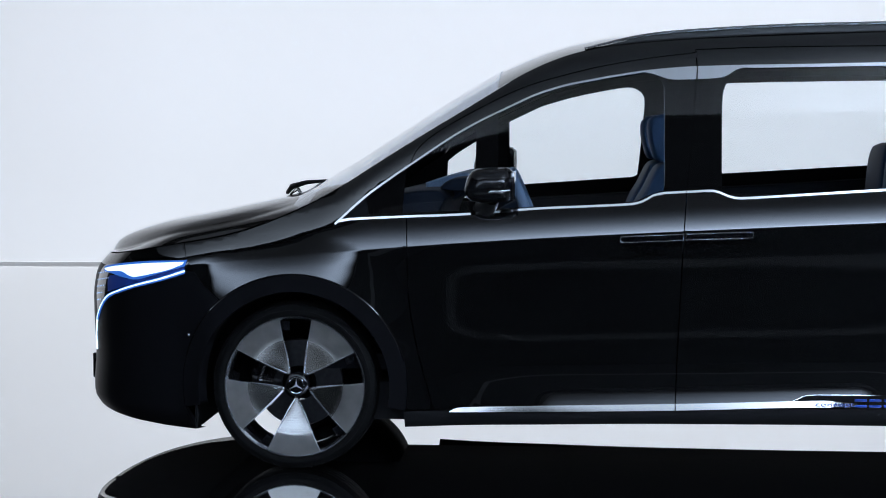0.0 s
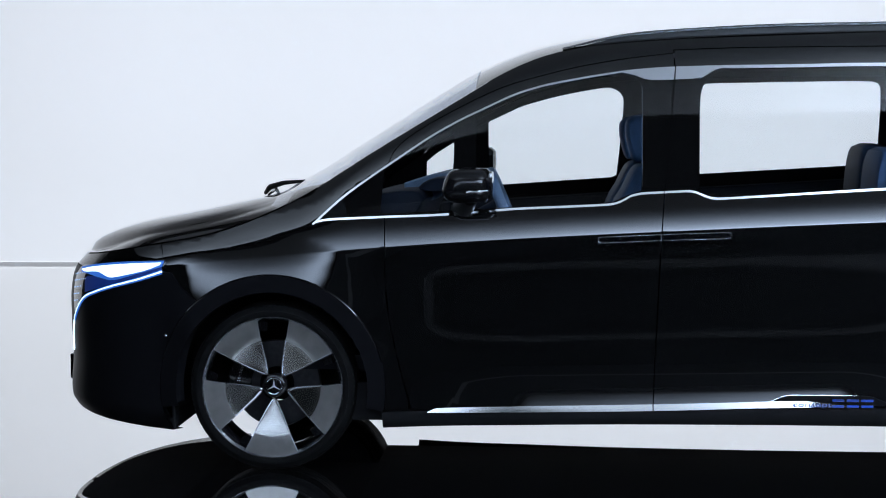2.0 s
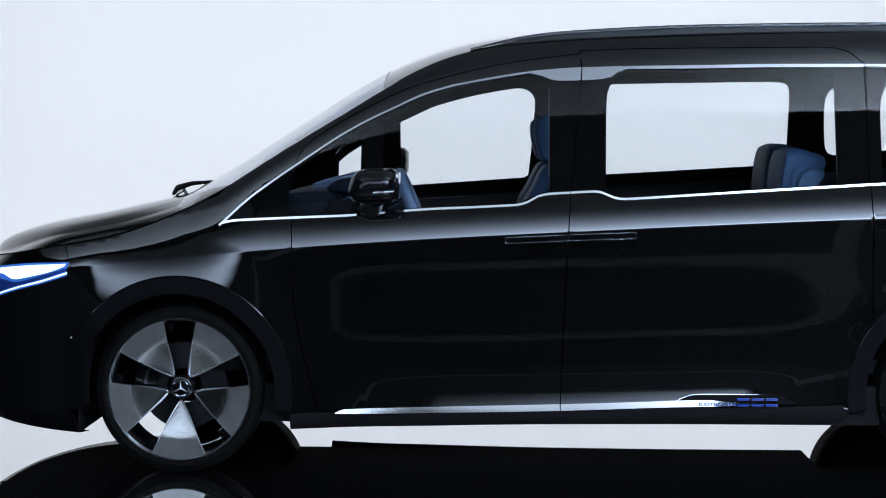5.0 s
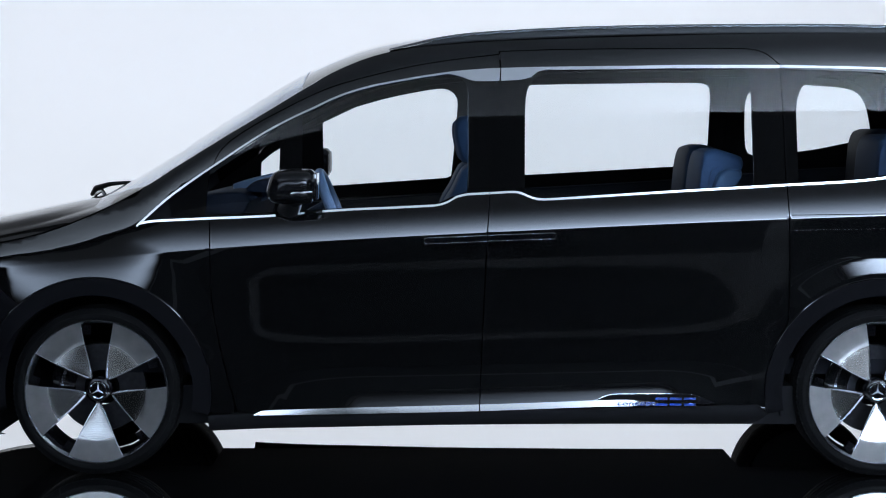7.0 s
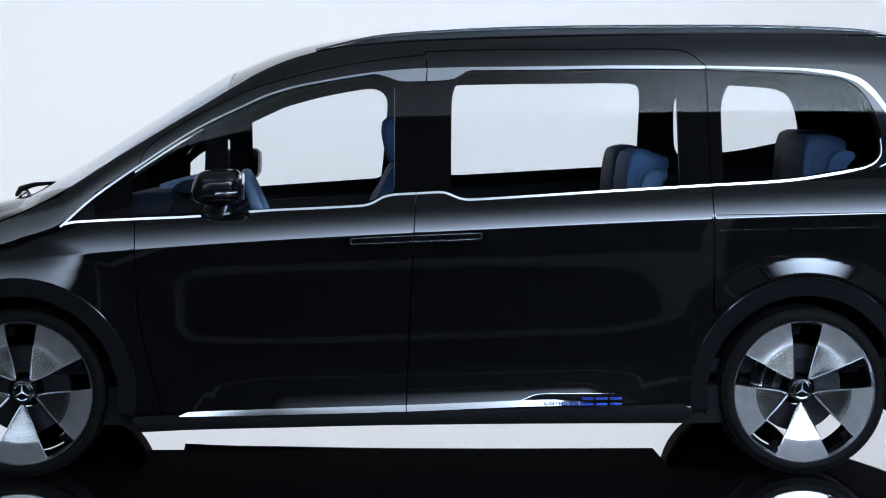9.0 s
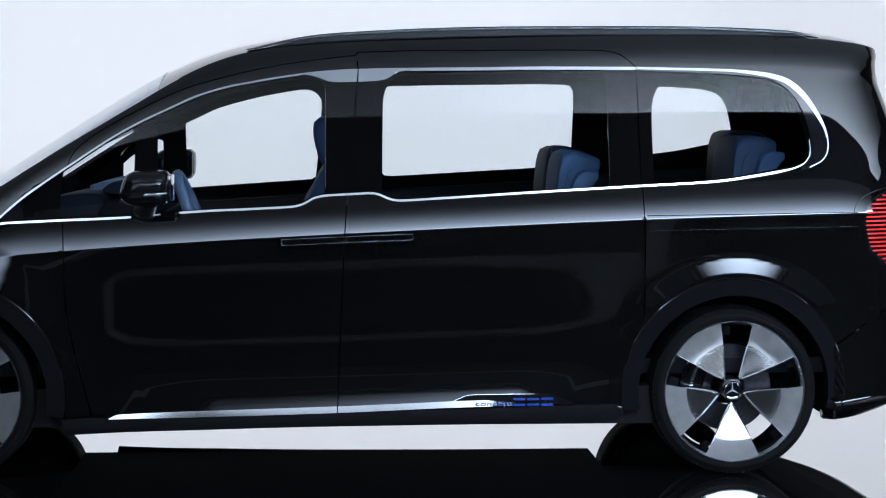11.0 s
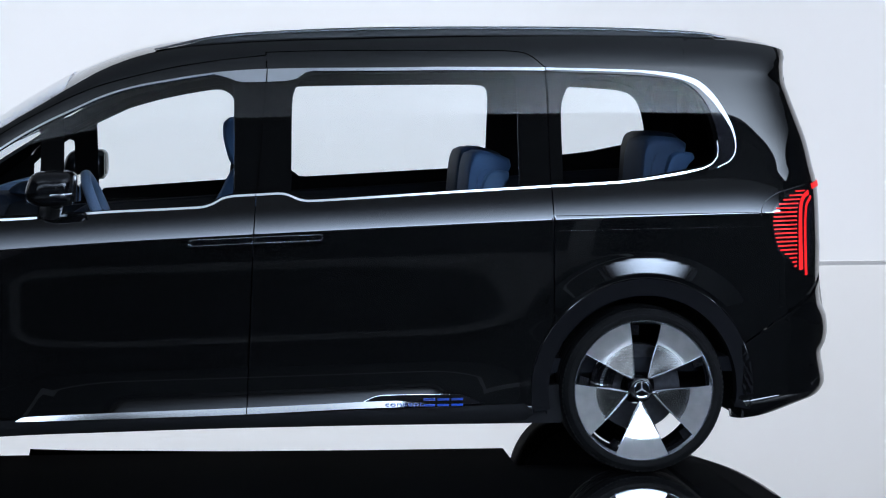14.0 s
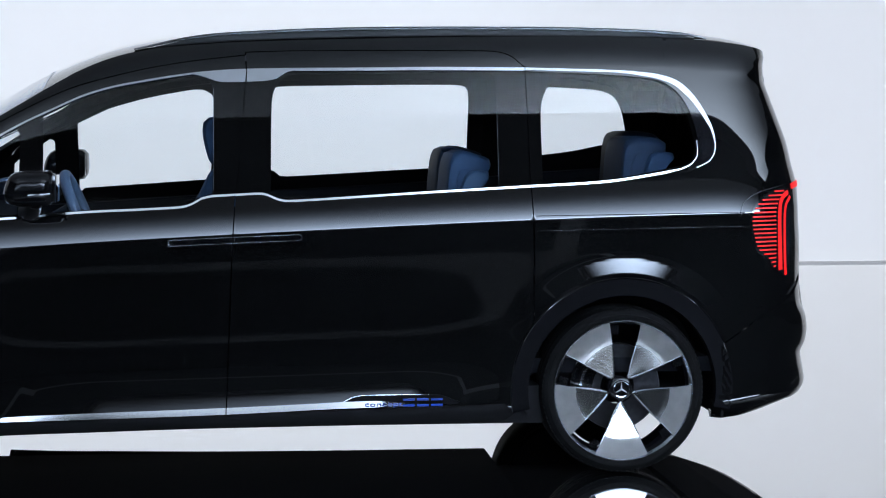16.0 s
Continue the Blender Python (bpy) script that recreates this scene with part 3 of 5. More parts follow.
def bank_material(name, low, high, strength, colour):
    """A diffuser that is brightest along its lower edge and fades upwards."""
    m, nt, p, out = material(name)
    tc = nt.nodes.new("ShaderNodeTexCoord")
    sep = nt.nodes.new("ShaderNodeSeparateXYZ")
    nt.links.new(tc.outputs["Object"], sep.inputs[0])
    r = node(nt, "ShaderNodeMapRange")
    for k, v in (("From Min", low), ("From Max", high), ("To Min", 1.0), ("To Max", 0.0)):
        r.inputs[k].default_value = v
    nt.links.new(sep.outputs["Z"], r.inputs["Value"])
    pw = node(nt, "ShaderNodeMath"); pw.operation = "POWER"; pw.inputs[1].default_value = 4.5
    nt.links.new(r.outputs[0], pw.inputs[0])
    rise = node(nt, "ShaderNodeMapRange"); rise.interpolation_type = "SMOOTHSTEP"
    rise.inputs["From Min"].default_value, rise.inputs["From Max"].default_value = low, low + 0.40
    nt.links.new(sep.outputs["Z"], rise.inputs["Value"])
    both = node(nt, "ShaderNodeMath"); both.operation = "MULTIPLY"
    nt.links.new(pw.outputs[0], both.inputs[0]); nt.links.new(rise.outputs[0], both.inputs[1])
    along = node(nt, "ShaderNodeMapRange")
    for k, v in (("From Min", -2.2), ("From Max", 3.5), ("To Min", 0.0), ("To Max", 1.0)):
        along.inputs[k].default_value = v
    nt.links.new(sep.outputs["X"], along.inputs["Value"])
    rear = node(nt, "ShaderNodeMath"); rear.operation = "POWER"; rear.inputs[1].default_value = 1.6
    nt.links.new(along.outputs[0], rear.inputs[0])
    gain = node(nt, "ShaderNodeMath"); gain.operation = "MULTIPLY_ADD"; gain.inputs[1].default_value = 3.75; gain.inputs[2].default_value = 0.45
    nt.links.new(rear.outputs[0], gain.inputs[0])
    pw = node(nt, "ShaderNodeMath"); pw.operation = "MULTIPLY"
    nt.links.new(both.outputs[0], pw.inputs[0]); nt.links.new(gain.outputs[0], pw.inputs[1])
    ma = node(nt, "ShaderNodeMath"); ma.operation = "MULTIPLY"; ma.inputs[1].default_value = strength
    nt.links.new(pw.outputs[0], ma.inputs[0])
    p.inputs["Base Color"].default_value = (0.3, 0.3, 0.3, 1)
    p.inputs["Emission Color"].default_value = (*colour, 1)
    nt.links.new(ma.outputs[0], p.inputs["Emission Strength"])
    return m


def light_bank():
    """A long soft light on stands before the van, level with its roof."""
    top = thing("light_bank", "long white soft light bank on two black stands", "studio light", (1.5, -4.2, 1.72))
    bm = bmesh.new()
    add_box(bm, (-6.1, -0.12, -0.02), (6.1, -0.012, 1.38), 0.01)
    part("housing", bm, TRIM, top)
    bm = bmesh.new()
    add_box(bm, (-6.0, -0.012, 0.0), (6.0, 0.0, 1.34))
    part("diffuser", bm, bank_material("bank_diffuser", 0.0, 1.32, 42.0, (0.58, 0.74, 1.0)), top, "glowing white diffuser", smooth=False)
    for x in (-6.05, 6.05):
        bm = bmesh.new()
        tube(bm, [(x, -0.06, -1.70), (x, -0.06, 1.30)], 0.022, 10)
        post = part("post", bm, TRIM, top, "black upright of the stand")
        bm = bmesh.new()
        add_box(bm, (x - 0.35, -0.40, -1.718), (x + 0.35, 0.28, -1.70), 0.004)
        part("foot", bm, TRIM, post, "flat black foot plate")


overhead_light()
light_bank()

# ---- the van ----
van = thing("van", "glossy black electric family van with chrome window trim and lit lamps", "van")
SIDES = (False, True)


def arc(cx, cz, r, a0, a1, n=40):
    return [(cx + r * math.cos(radians(a0 + (a1 - a0) * k / n)), cz + r * math.sin(radians(a0 + (a1 - a0) * k / n))) for k in range(n + 1)]


# lines on the flank that several panels share
DLO_TOP = spline([(0.162, 0.996), (0.278, 1.102), (0.393, 1.187), (0.466, 1.237), (0.622, 1.342), (0.737, 1.408), (0.851, 1.463), (0.957, 1.512), (1.071, 1.548), (1.184, 1.571),
                  (1.297, 1.591), (1.410, 1.607), (1.523, 1.617), (1.596, 1.621)])
DLO_TOP_B = spline([(1.596, 1.621), (1.782, 1.626), (2.087, 1.630), (2.312, 1.634), (2.711, 1.635)])
DLO_TOP_C = spline([(2.711, 1.635), (3.071, 1.628), (3.202, 1.619), (3.266, 1.609), (3.332, 1.586), (3.387, 1.538), (3.430, 1.474), (3.464, 1.400), (3.475, 1.334), (3.467, 1.289), (3.448, 1.262), (3.395, 1.236)])
DLO_C = {False: DLO_TOP_C, True: [(p[0] + 0.06 * min(1, max(0, (p[0] - 3.1) / 0.25)), p[1]) for p in DLO_TOP_C]}
BELT_A = spline([(0.162, 0.996), (0.218, 1.009), (0.443, 1.021), (0.687, 1.032), (0.961, 1.055), (1.185, 1.066), (1.353, 1.076), (1.387, 1.088), (1.420, 1.108), (1.454, 1.117), (1.552, 1.123)])
BELT_B = spline([(1.552, 1.123), (1.655, 1.128), (1.682, 1.121), (1.711, 1.107), (1.744, 1.099), (1.856, 1.104), (2.303, 1.133), (2.719, 1.158)])
BELT_C = spline([(2.719, 1.158), (2.935, 1.170), (3.051, 1.180), (3.167, 1.197), (3.283, 1.217), (3.395, 1.236)])
TRIM_END = 3.285                # here the belt trim turns up round the rear glass
DOOR_A = spline([(0.462, 1.237), (0.481, 1.282), (0.528, 1.332), (0.621, 1.394), (0.735, 1.456), (0.849, 1.513), (0.962, 1.557), (1.187, 1.616), (1.381, 1.651), (1.592, 1.677)])
SLIDE_TOP = spline([(1.592, 1.689), (1.863, 1.698), (2.316, 1.702), (2.567, 1.702), (2.646, 1.687), (2.711, 1.635)])
B_GAP = spline([(1.552, 1.123), (1.540, 0.932), (1.528, 0.641), (1.513, 0.267)])
C_GAP = [(2.719, 1.158), (2.725, 1.054), (2.730, 0.930), (2.732, 0.633)]
F_GAP = spline([(0.451, 1.022), (0.454, 0.908), (0.460, 0.711), (0.496, 0.495), (0.542, 0.318), (0.557, 0.260)])
RF, RO = 0.385, 0.456           # wheel opening and outer edge of its lip


def zline(f, x0, x1, d=0.0, step=0.03):
    n = max(2, int(abs(x1 - x0) / step))
    return [(x0 + (x1 - x0) * k / n, float(f(x0 + (x1 - x0) * k / n)) + d) for k in range(n + 1)]


def u_line(f, u0, u1, d=0.0, n=24):
    """A line of height f(x) round a corner, in running length."""
    out = []
    for k in range(n + 1):
        u = u0 + (u1 - u0) * k / n
        out.append([u, 0.6])
    out = np.array(out)
    for _ in range(10):
        out[:, 1] = f(skin(out[:, 0], out[:, 1])[:, 0]) + d
    return [tuple(map(float, p)) for p in out]


def as_u(line):
    return [(float(to_u(x, z)), z) for x, z in line]


GAP = 0.0022


def crease(f, d):
    """A line of the form along which the panels are cut, as height over running length."""
    return lambda u: f(skin(u, f(u))[..., 0]) + d


def panels(far):
    s = "far" if far else "near"
    kw = dict(far=far)
    rows = tuple(crease(f, d) for f, d in ((ZC, 0.0), (ZC, -0.007), (ZC, 0.008), (ZB, -0.004), (Z1, 0.014), (Z1, 0.03), (Z1, 0.06), (Z1, 0.11)))
    # front door
    door = inset(F_GAP[::-1] + [p for p in BELT_A if p[0] > F_GAP[0][0] + 0.004] + B_GAP[1:] + zline(Z1, B_GAP[-1][0], F_GAP[-1][0])[1:-1], GAP)
    fd = shell("front_door", door, PAINT, van, rows=rows, **kw)
    shell("window_surround", inset(DOOR_A + [p for p in DLO_TOP if p[0] >= DOOR_A[0][0] + 0.003][::-1], GAP), PAINT, fd, **kw)
    # sliding door
    arch = arc(3.1, 0.34, RO, 145.5, 190, 16)
    slide = inset(B_GAP[::-1] + BELT_B[1:] + C_GAP[1:] + arch[1:] + zline(Z1, 2.64, B_GAP[-1][0])[1:-1], GAP)
    sd = shell("sliding_door", slide, PAINT, van, rows=rows, **kw)
    shell("window_surround", inset(SLIDE_TOP + DLO_TOP_B[::-1][1:], GAP), PAINT, sd, **kw)
    # front wing
    a1 = arc(0, 0.34, RO, 130, -8, 60)
    wing = inset([(0.158, 0.990), (0.197, 1.053), (0.147, 1.108)] + [(x, z - 0.004) for x, z in zline(ZT, 0.10, -0.45)] + [(-0.435, 0.846), (-0.36, 0.745), a1[0]] + a1[1:]
                 + [(0.455, 0.255), (0.545, 0.255)] + F_GAP[::-1][1:] + [p for p in BELT_A[::-1] if 0.2 < p[0] < F_GAP[0][0] - 0.004], GAP)
    shell("front_wing", wing, PAINT, van, rows=rows, step=0.016, **kw)
    # upper body: pillar and roof side
    upper = [(0.163, 0.997), (0.199, 1.053), (0.152, 1.112)] + zline(ZT, 0.18, 3.3) + [(3.31, 1.599)] + [p for p in DLO_TOP_C[::-1] if p[0] < 3.3 and p[1] > 1.55][0:] + [(DLO_TOP_B[-1][0], DLO_TOP_B[-1][1] + 0.003)] \
        + SLIDE_TOP[::-1][1:] + DOOR_A[::-1] + [p for p in DLO_TOP[::-1] if p[0] < DOOR_A[0][0]]
    shell("roof_side", inset(upper, GAP * 0.8), PAINT, van, step=0.03, **kw)
    # rear quarter
    a2 = arc(3.1, 0.34, RO, -10, 145.5, 60)
    q = as_u([(3.312, 1.597), (3.31, 1.766)]) + u_line(ZT, XB, XB + 0.62 * 1.12, -0.002) + [(XB + 0.62 * 1.12, z) for z in np.linspace(1.6, 0.80, 20)] + as_u([(3.62, 0.60), (3.50, 0.52)] + a2[10:][0:] + C_GAP[::-1][0:]
        + BELT_C[1:] + DLO_C[far][::-1][1:])
    q = [p for p in q]
    shell("rear_quarter", inset([p for p in q], GAP), PAINT, van, rows=rows, step=0.013, rings=[(3.1, 0.34, r) for r in (0.470, 0.4725, 0.4755, 0.478)], in_u=True, **kw)
    # tailgate
    hatch = [(XB + 0.62 * 1.12, z) for z in np.linspace(0.78, 1.66, 24)] + u_line(ZT, XB + 0.62 * 1.12, U_TAIL, -0.002) + [(U_TAIL, z) for z in np.linspace(1.6, 0.66, 24)] + [(XB + 0.62 * 1.2, 0.66)]
    shell("tailgate", inset(hatch, GAP), PAINT, van, step=0.03, in_u=True, **kw)
    # rear bumper
    lo = u_line(Z0, to_u(3.54, 0.22), U_TAIL)
    bump = as_u([(3.492, 0.30), (3.51, 0.4)] + [(3.50, 0.515), (3.62, 0.595)]) + [(XB + 0.62 * 1.12, 0.775), (XB + 0.62 * 1.2, 0.655), (U_TAIL, 0.655)] + lo[::-1]
    shell("rear_bumper", inset(bump, GAP), PAINT, van, step=0.022, in_u=True, **kw)
    # front bumper with the black grille field, and the lacquered panel over it
    lo = u_line(Z0, float(to_u(-0.41, 0.15)), U_NOSE)
    top = u_line(ZT, U_NOSE, float(to_u(-0.45, 0.917)), -0.004)
    cut = float(to_u(-0.402, 0.803))
    split = [(U_NOSE + (cut - U_NOSE) * k / 40, 0.803) for k in range(41)]
    fb = lo + shifted(split, 0, -0.001) + as_u([(-0.36, 0.745)]) + as_u(arc(0, 0.34, RO, 130, 190, 20))
    shell("front_bumper", inset(fb, GAP), NOSE, van, step=0.022, in_u=True, **kw)
    shell("nose_panel", inset(split[::-1] + top + as_u([(-0.435, 0.846)]), 0.001), PAINT, van, step=0.018, in_u=True, **kw)
    # sill under the doors
    sill = inset([(0.44, 0.25)] + zline(Z1, 0.50, 2.62) + [(2.66, 0.25)] + zline(Z0, 2.62, 0.44), GAP)
    shell("sill", sill, DARK, van, thick=0.06, **kw)
    # lips of the wheel openings
    for (cx, cz), a0, a1 in ((WHEELS[0], -11, 191), (WHEELS[1], -11, 191)):
        lip = arc(cx, cz, RO, a0, a1, 70) + arc(cx, cz, RF, a1, a0, 70)
        shell("wheel_arch_lip", inset(lip, 0.001), NOSE, van, thick=0.05, step=0.025, **kw)


for side in SIDES:
    panels(side)


for side in SIDES:
    n = 8
    shell("roof_joint", [(3.285, 1.607 + 0.148 * k / n) for k in range(n + 1)] + [(3.335, 1.755 - 0.165 * k / n) for k in range(n + 1)], PAINT, van, out=-0.0006, thick=0.004, step=0.03, far=side)


for side in SIDES:
    shell("pillar_joint", [(0.172, 0.999), (0.222, 1.052), (0.178, 1.120), (0.140, 1.104), (0.178, 1.053), (0.150, 0.998)], PAINT, van, out=-0.0006, thick=0.003, step=0.02, far=side)


# ---- bonnet, windscreen, roof: sheets across the van between the two flanks ----
CREST = flow((-1.02, 0.800), (-0.95, 0.853), (-0.885, 0.893), (-0.751, 0.948), (-0.618, 0.985), (-0.42, 1.024), (-0.222, 1.066), (-0.09, 1.094), (0.06, 1.125))
CREST_W = flow((-0.09, 1.10), (0.039, 1.162), (0.299, 1.320), (0.555, 1.485), (0.734, 1.594), (0.936, 1.689), (1.062, 1.731), (1.3, 1.776), (1.8, 1.808), (2.5, 1.824), (3.2, 1.826), (3.6, 1.808), (3.75, 1.775), (3.82, 1.745))


def across(name, x0, x1, mat, n, power=2.3, edge=None, label="", thick=0.0, lift=0.0, ridge=0.0):
    bm = bmesh.new()
    grid = []
    for i in range(n + 1):
        x = x0 + (x1 - x0) * i / n
        zt = float(ZT(x))
        w = YC - float(skin(to_u(x, zt), zt)[1]) - 0.001
        zc = max(float((CREST if ridge else CREST_W)(x)), zt)
        row = []
        for k in range(81):
            v = -1 + 2 * k / 80
            v = math.copysign(abs(v) ** 0.8, v)
            z = zc - (zc - zt) * abs(v) ** power
            if ridge:                           # steep shoulders up to a fold, then a gentle crown
                a, t = abs(v), min(1, (1 - abs(v)) / 0.13)
                f = 0.06 + 0.32 * float(smooth((x + 0.82) / 0.35))
                k = f * (1 - (1 - t) ** 1.5) + (1 - f) * (1 - min(1, a / 0.87) ** 6.0)
                z = zt + (zc - zt) * k + ridge * math.exp(-((a - 0.86) / 0.03) ** 2)
            row.append(bm.verts.new((x, YC + v * w, z + lift)))
        grid.append(row)
    for a, b in zip(grid, grid[1:]):
        for k in range(80):
            bm.faces.new((a[k], a[k + 1], b[k + 1], b[k]))
    return part(name, bm, mat, van, label)


across("bonnet", -0.955, 0.05, PAINT, 56, ridge=0.003)
across("bonnet_lining", -0.94, 0.05, DARK, 40, ridge=0.001, lift=-0.012, label="black lining under the bonnet")
across("windscreen", -0.085, 0.80, SCREEN, 44, power=2.8, label="clear raked windscreen")
across("roof", 0.802, 3.765, PAINT, 90)


for side in SIDES:
    shell("inner_wing", [(-0.42, 0.84), (0.50, 0.80), (0.50, 1.0), (0.30, 1.02)] + [(x, z - 0.012) for x, z in zline(ZT, 0.26, -0.42)], DARK, van, out=-0.012, thick=0.004, step=0.04, far=side, label="black inner panel behind the wing")

# ---- windows ----
# clear parts of the glass: the near panes are open down to the belt, the far ones end at the lining
QUARTER = spline([(0.43, 1.045, 0), (0.445, 1.23), (0.47, 1.287), (0.58, 1.345), (0.68, 1.395), (0.718, 1.365), (0.715, 1.055, 0)], closed=True)
FRONT = spline([(0.812, 1.062, 0), (0.806, 1.48, 0), (0.95, 1.545), (1.182, 1.584), (1.38, 1.593), (1.442, 1.582), (1.464, 1.543), (1.468, 1.289), (1.462, 1.137, 0), (1.40, 1.116, 0), (1.35, 1.092, 0)], closed=True)
SLIDER = spline([(1.689, 1.135, 0), (1.695, 1.490), (1.709, 1.555), (1.750, 1.597), (1.825, 1.608), (2.178, 1.614), (2.55, 1.622), (2.588, 1.599), (2.592, 1.403), (2.592, 1.165, 0), (1.76, 1.115, 0)], closed=True)
REAR = spline([(2.770, 1.178, 0), (2.770, 1.450), (2.784, 1.530), (2.828, 1.588), (2.905, 1.607), (3.087, 1.608), (3.245, 1.590), (3.320, 1.548), (3.360, 1.480), (3.390, 1.370), (3.392, 1.30), (3.36, 1.258), (3.25, 1.232), (3.0, 1.190)], closed=True)
QUARTER_FAR = spline([(0.474, 1.04, 0), (0.484, 1.225, 0), (0.530, 1.264), (0.640, 1.333), (0.656, 1.345), (0.678, 1.335), (0.672, 1.04, 0)], closed=True)
FRONT_FAR = spline([(0.788, 1.08, 0), (0.789, 1.424, 0), (0.86, 1.455), (0.948, 1.494), (1.136, 1.546), (1.352, 1.585), (1.405, 1.577), (1.443, 1.537), (1.441, 1.43), (1.425, 1.241), (1.416, 1.158, 0), (1.392, 1.147, 0), (0.812, 1.106, 0)], closed=True)
SLIDER_FAR = spline([(1.66, 1.19, 0), (1.66, 1.531), (1.70, 1.583), (1.755, 1.602), (2.178, 1.612), (2.63, 1.615), (2.672, 1.585), (2.682, 1.300), (2.670, 1.215, 0), (2.40, 1.199), (1.79, 1.163), (1.755, 1.166), (1.722, 1.192)], closed=True)
REAR_FAR = spline([(2.905, 1.262), (2.866, 1.300), (2.850, 1.500), (2.868, 1.572), (2.935, 1.606), (3.124, 1.608), (3.300, 1.598), (3.392, 1.572), (3.440, 1.510), (3.475, 1.390), (3.465, 1.345, 0), (3.334, 1.318), (3.167, 1.286)], closed=True)


def glazing(far):
    kw = dict(far=far)
    a = [p for p in DLO_TOP] + [(1.577, 1.372)] + BELT_A[::-1][:-1]
    b = DLO_TOP_B + [(2.716, 1.405)] + BELT_B[::-1] + [(1.577, 1.372)]
    c = DLO_C[far] + BELT_C[::-1] + [(2.716, 1.405)]
    for nm, poly, hole in (("front_window", a, (QUARTER_FAR, FRONT_FAR) if far else (QUARTER, FRONT)), ("sliding_window", b, (SLIDER_FAR if far else SLIDER,)), ("rear_window", c, (REAR_FAR if far else REAR,))):
        ob = shell(nm, inset(poly, 0.003), SIDE, van, out=-0.004, thick=0.003, step=0.05, label="tinted side glass", **kw)
        ob.visible_shadow = False
        shell("black_surround", inset(poly, -0.022 if far else 0.002), FRIT, ob, holes=hole, out=-0.022, thick=0.008, step=0.06, label="black band round the glass", **kw)


for side in SIDES:
    glazing(side)
    for x0, x1, z0, z1 in ((1.47, 1.60, 0.26, 0.88), (1.535, 1.62, 1.14, 1.66), (2.675, 2.755, 1.18, 1.66), (3.512, 3.64, 1.15, 1.60)):
        n = 8
        strip = [(x0, z0 + (z1 - z0) * k / n) for k in range(n + 1)] + [(x1, z1 - (z1 - z0) * k / n) for k in range(n + 1)]
        shell("inner_pillar", strip, FRIT, van, out=-0.04, thick=0.01, step=0.05, far=side, label="black inner pillar lining")
    shell("roof_frame", [(x, z + 0.012) for x, z in DLO_TOP[26:] + DLO_TOP_B[1:]] + [(3.30, 1.66), (3.30, 1.70)] + [(2.7, 1.70), (1.8, 1.69), (1.2, 1.64)], FRIT, van, out=-0.045, thick=0.01, step=0.06, far=side, label="black inner roof frame")


for line in ([(1.4665, 1.15 + 0.40 * k / 12) for k in range(13)], [(2.5925, 1.19 + 0.40 * k / 12) for k in range(13)]):
    q = np.array(line)                      # the thin bright edges of the pillar trims behind the near glass
    part("pillar_edge", tube(bmesh.new(), skin(q[:, 0], q[:, 1], -0.019).tolist(), 0.0010, 6), RAIL_SILVER, van, "thin bright edge of the pillar trim")

# ---- underside and cabin shell ----
bm = bmesh.new()
add_box(bm, (0.285, 0.045, 0.207), (2.778, 1.755, 0.36), 0.004)
part("battery_case", bm, DARK, van, "flat black battery case under the floor")
bm = bmesh.new()
add_box(bm, (-0.85, 0.32, 0.24), (3.75, 1.48, 0.5), 0.02)
part("underbody", bm, DARK, van)


# ---- chrome and trim along the glass ----
def fall(line, d, x0=None):
    """The same line, d metres lower along its own normal."""
    p = np.array(line)
    t = np.gradient(p, axis=0)
    t /= np.maximum(np.linalg.norm(t, axis=1), 1e-9)[:, None]
    return [tuple(q) for q in p + np.stack([t[:, 1], -t[:, 0]], 1) * d]


def molding(name, upper, lower, parent, far, lean=0.2, up=0.004, label="polished chrome strip"):
    """A strip whose face leans back: its lower edge stands proud of the skin, its upper edge lies on it."""
    m = max(len(upper), len(lower))

    def even(ln):
        p = np.array(ln)
        s = np.concatenate([[0], np.cumsum(np.linalg.norm(np.diff(p, axis=0), axis=1))])
        t = np.linspace(0, s[-1], m)
        return np.stack([np.interp(t, s, p[:, 0]), np.interp(t, s, p[:, 1])], 1)
    u, l = even(upper), even(lower)
    top = skin(to_u(u[:, 0], u[:, 1]), u[:, 1], up)
    low = np.stack([l[:, 0], top[:, 1] - lean * (u[:, 1] - l[:, 1]), l[:, 1]], 1)
    base = skin(to_u(l[:, 0], l[:, 1]), l[:, 1])
    low[:, 1] = np.minimum(low[:, 1], base[:, 1] - 0.001)
    rows = [skin(to_u(u[:, 0], u[:, 1]), u[:, 1], -0.004), top, low, low + (0, 0.003, -0.001), base + (0, 0.006, 0)]
    bm = bmesh.new()
    sign, off = ((1, -1, 1), (0, 2 * YC, 0)) if far else ((1, 1, 1), (0, 0, 0))
    g = [[bm.verts.new(q * sign + off) for q in r] for r in rows]
    for a, b in zip(g, g[1:]):
        for k in range(m - 1):
            bm.faces.new((a[k], a[k + 1], b[k + 1], b[k]))
    bm.faces.new([r[0] for r in g]), bm.faces.new([r[-1] for r in g][::-1])
    return part(name, bm, CHROME, parent, label)


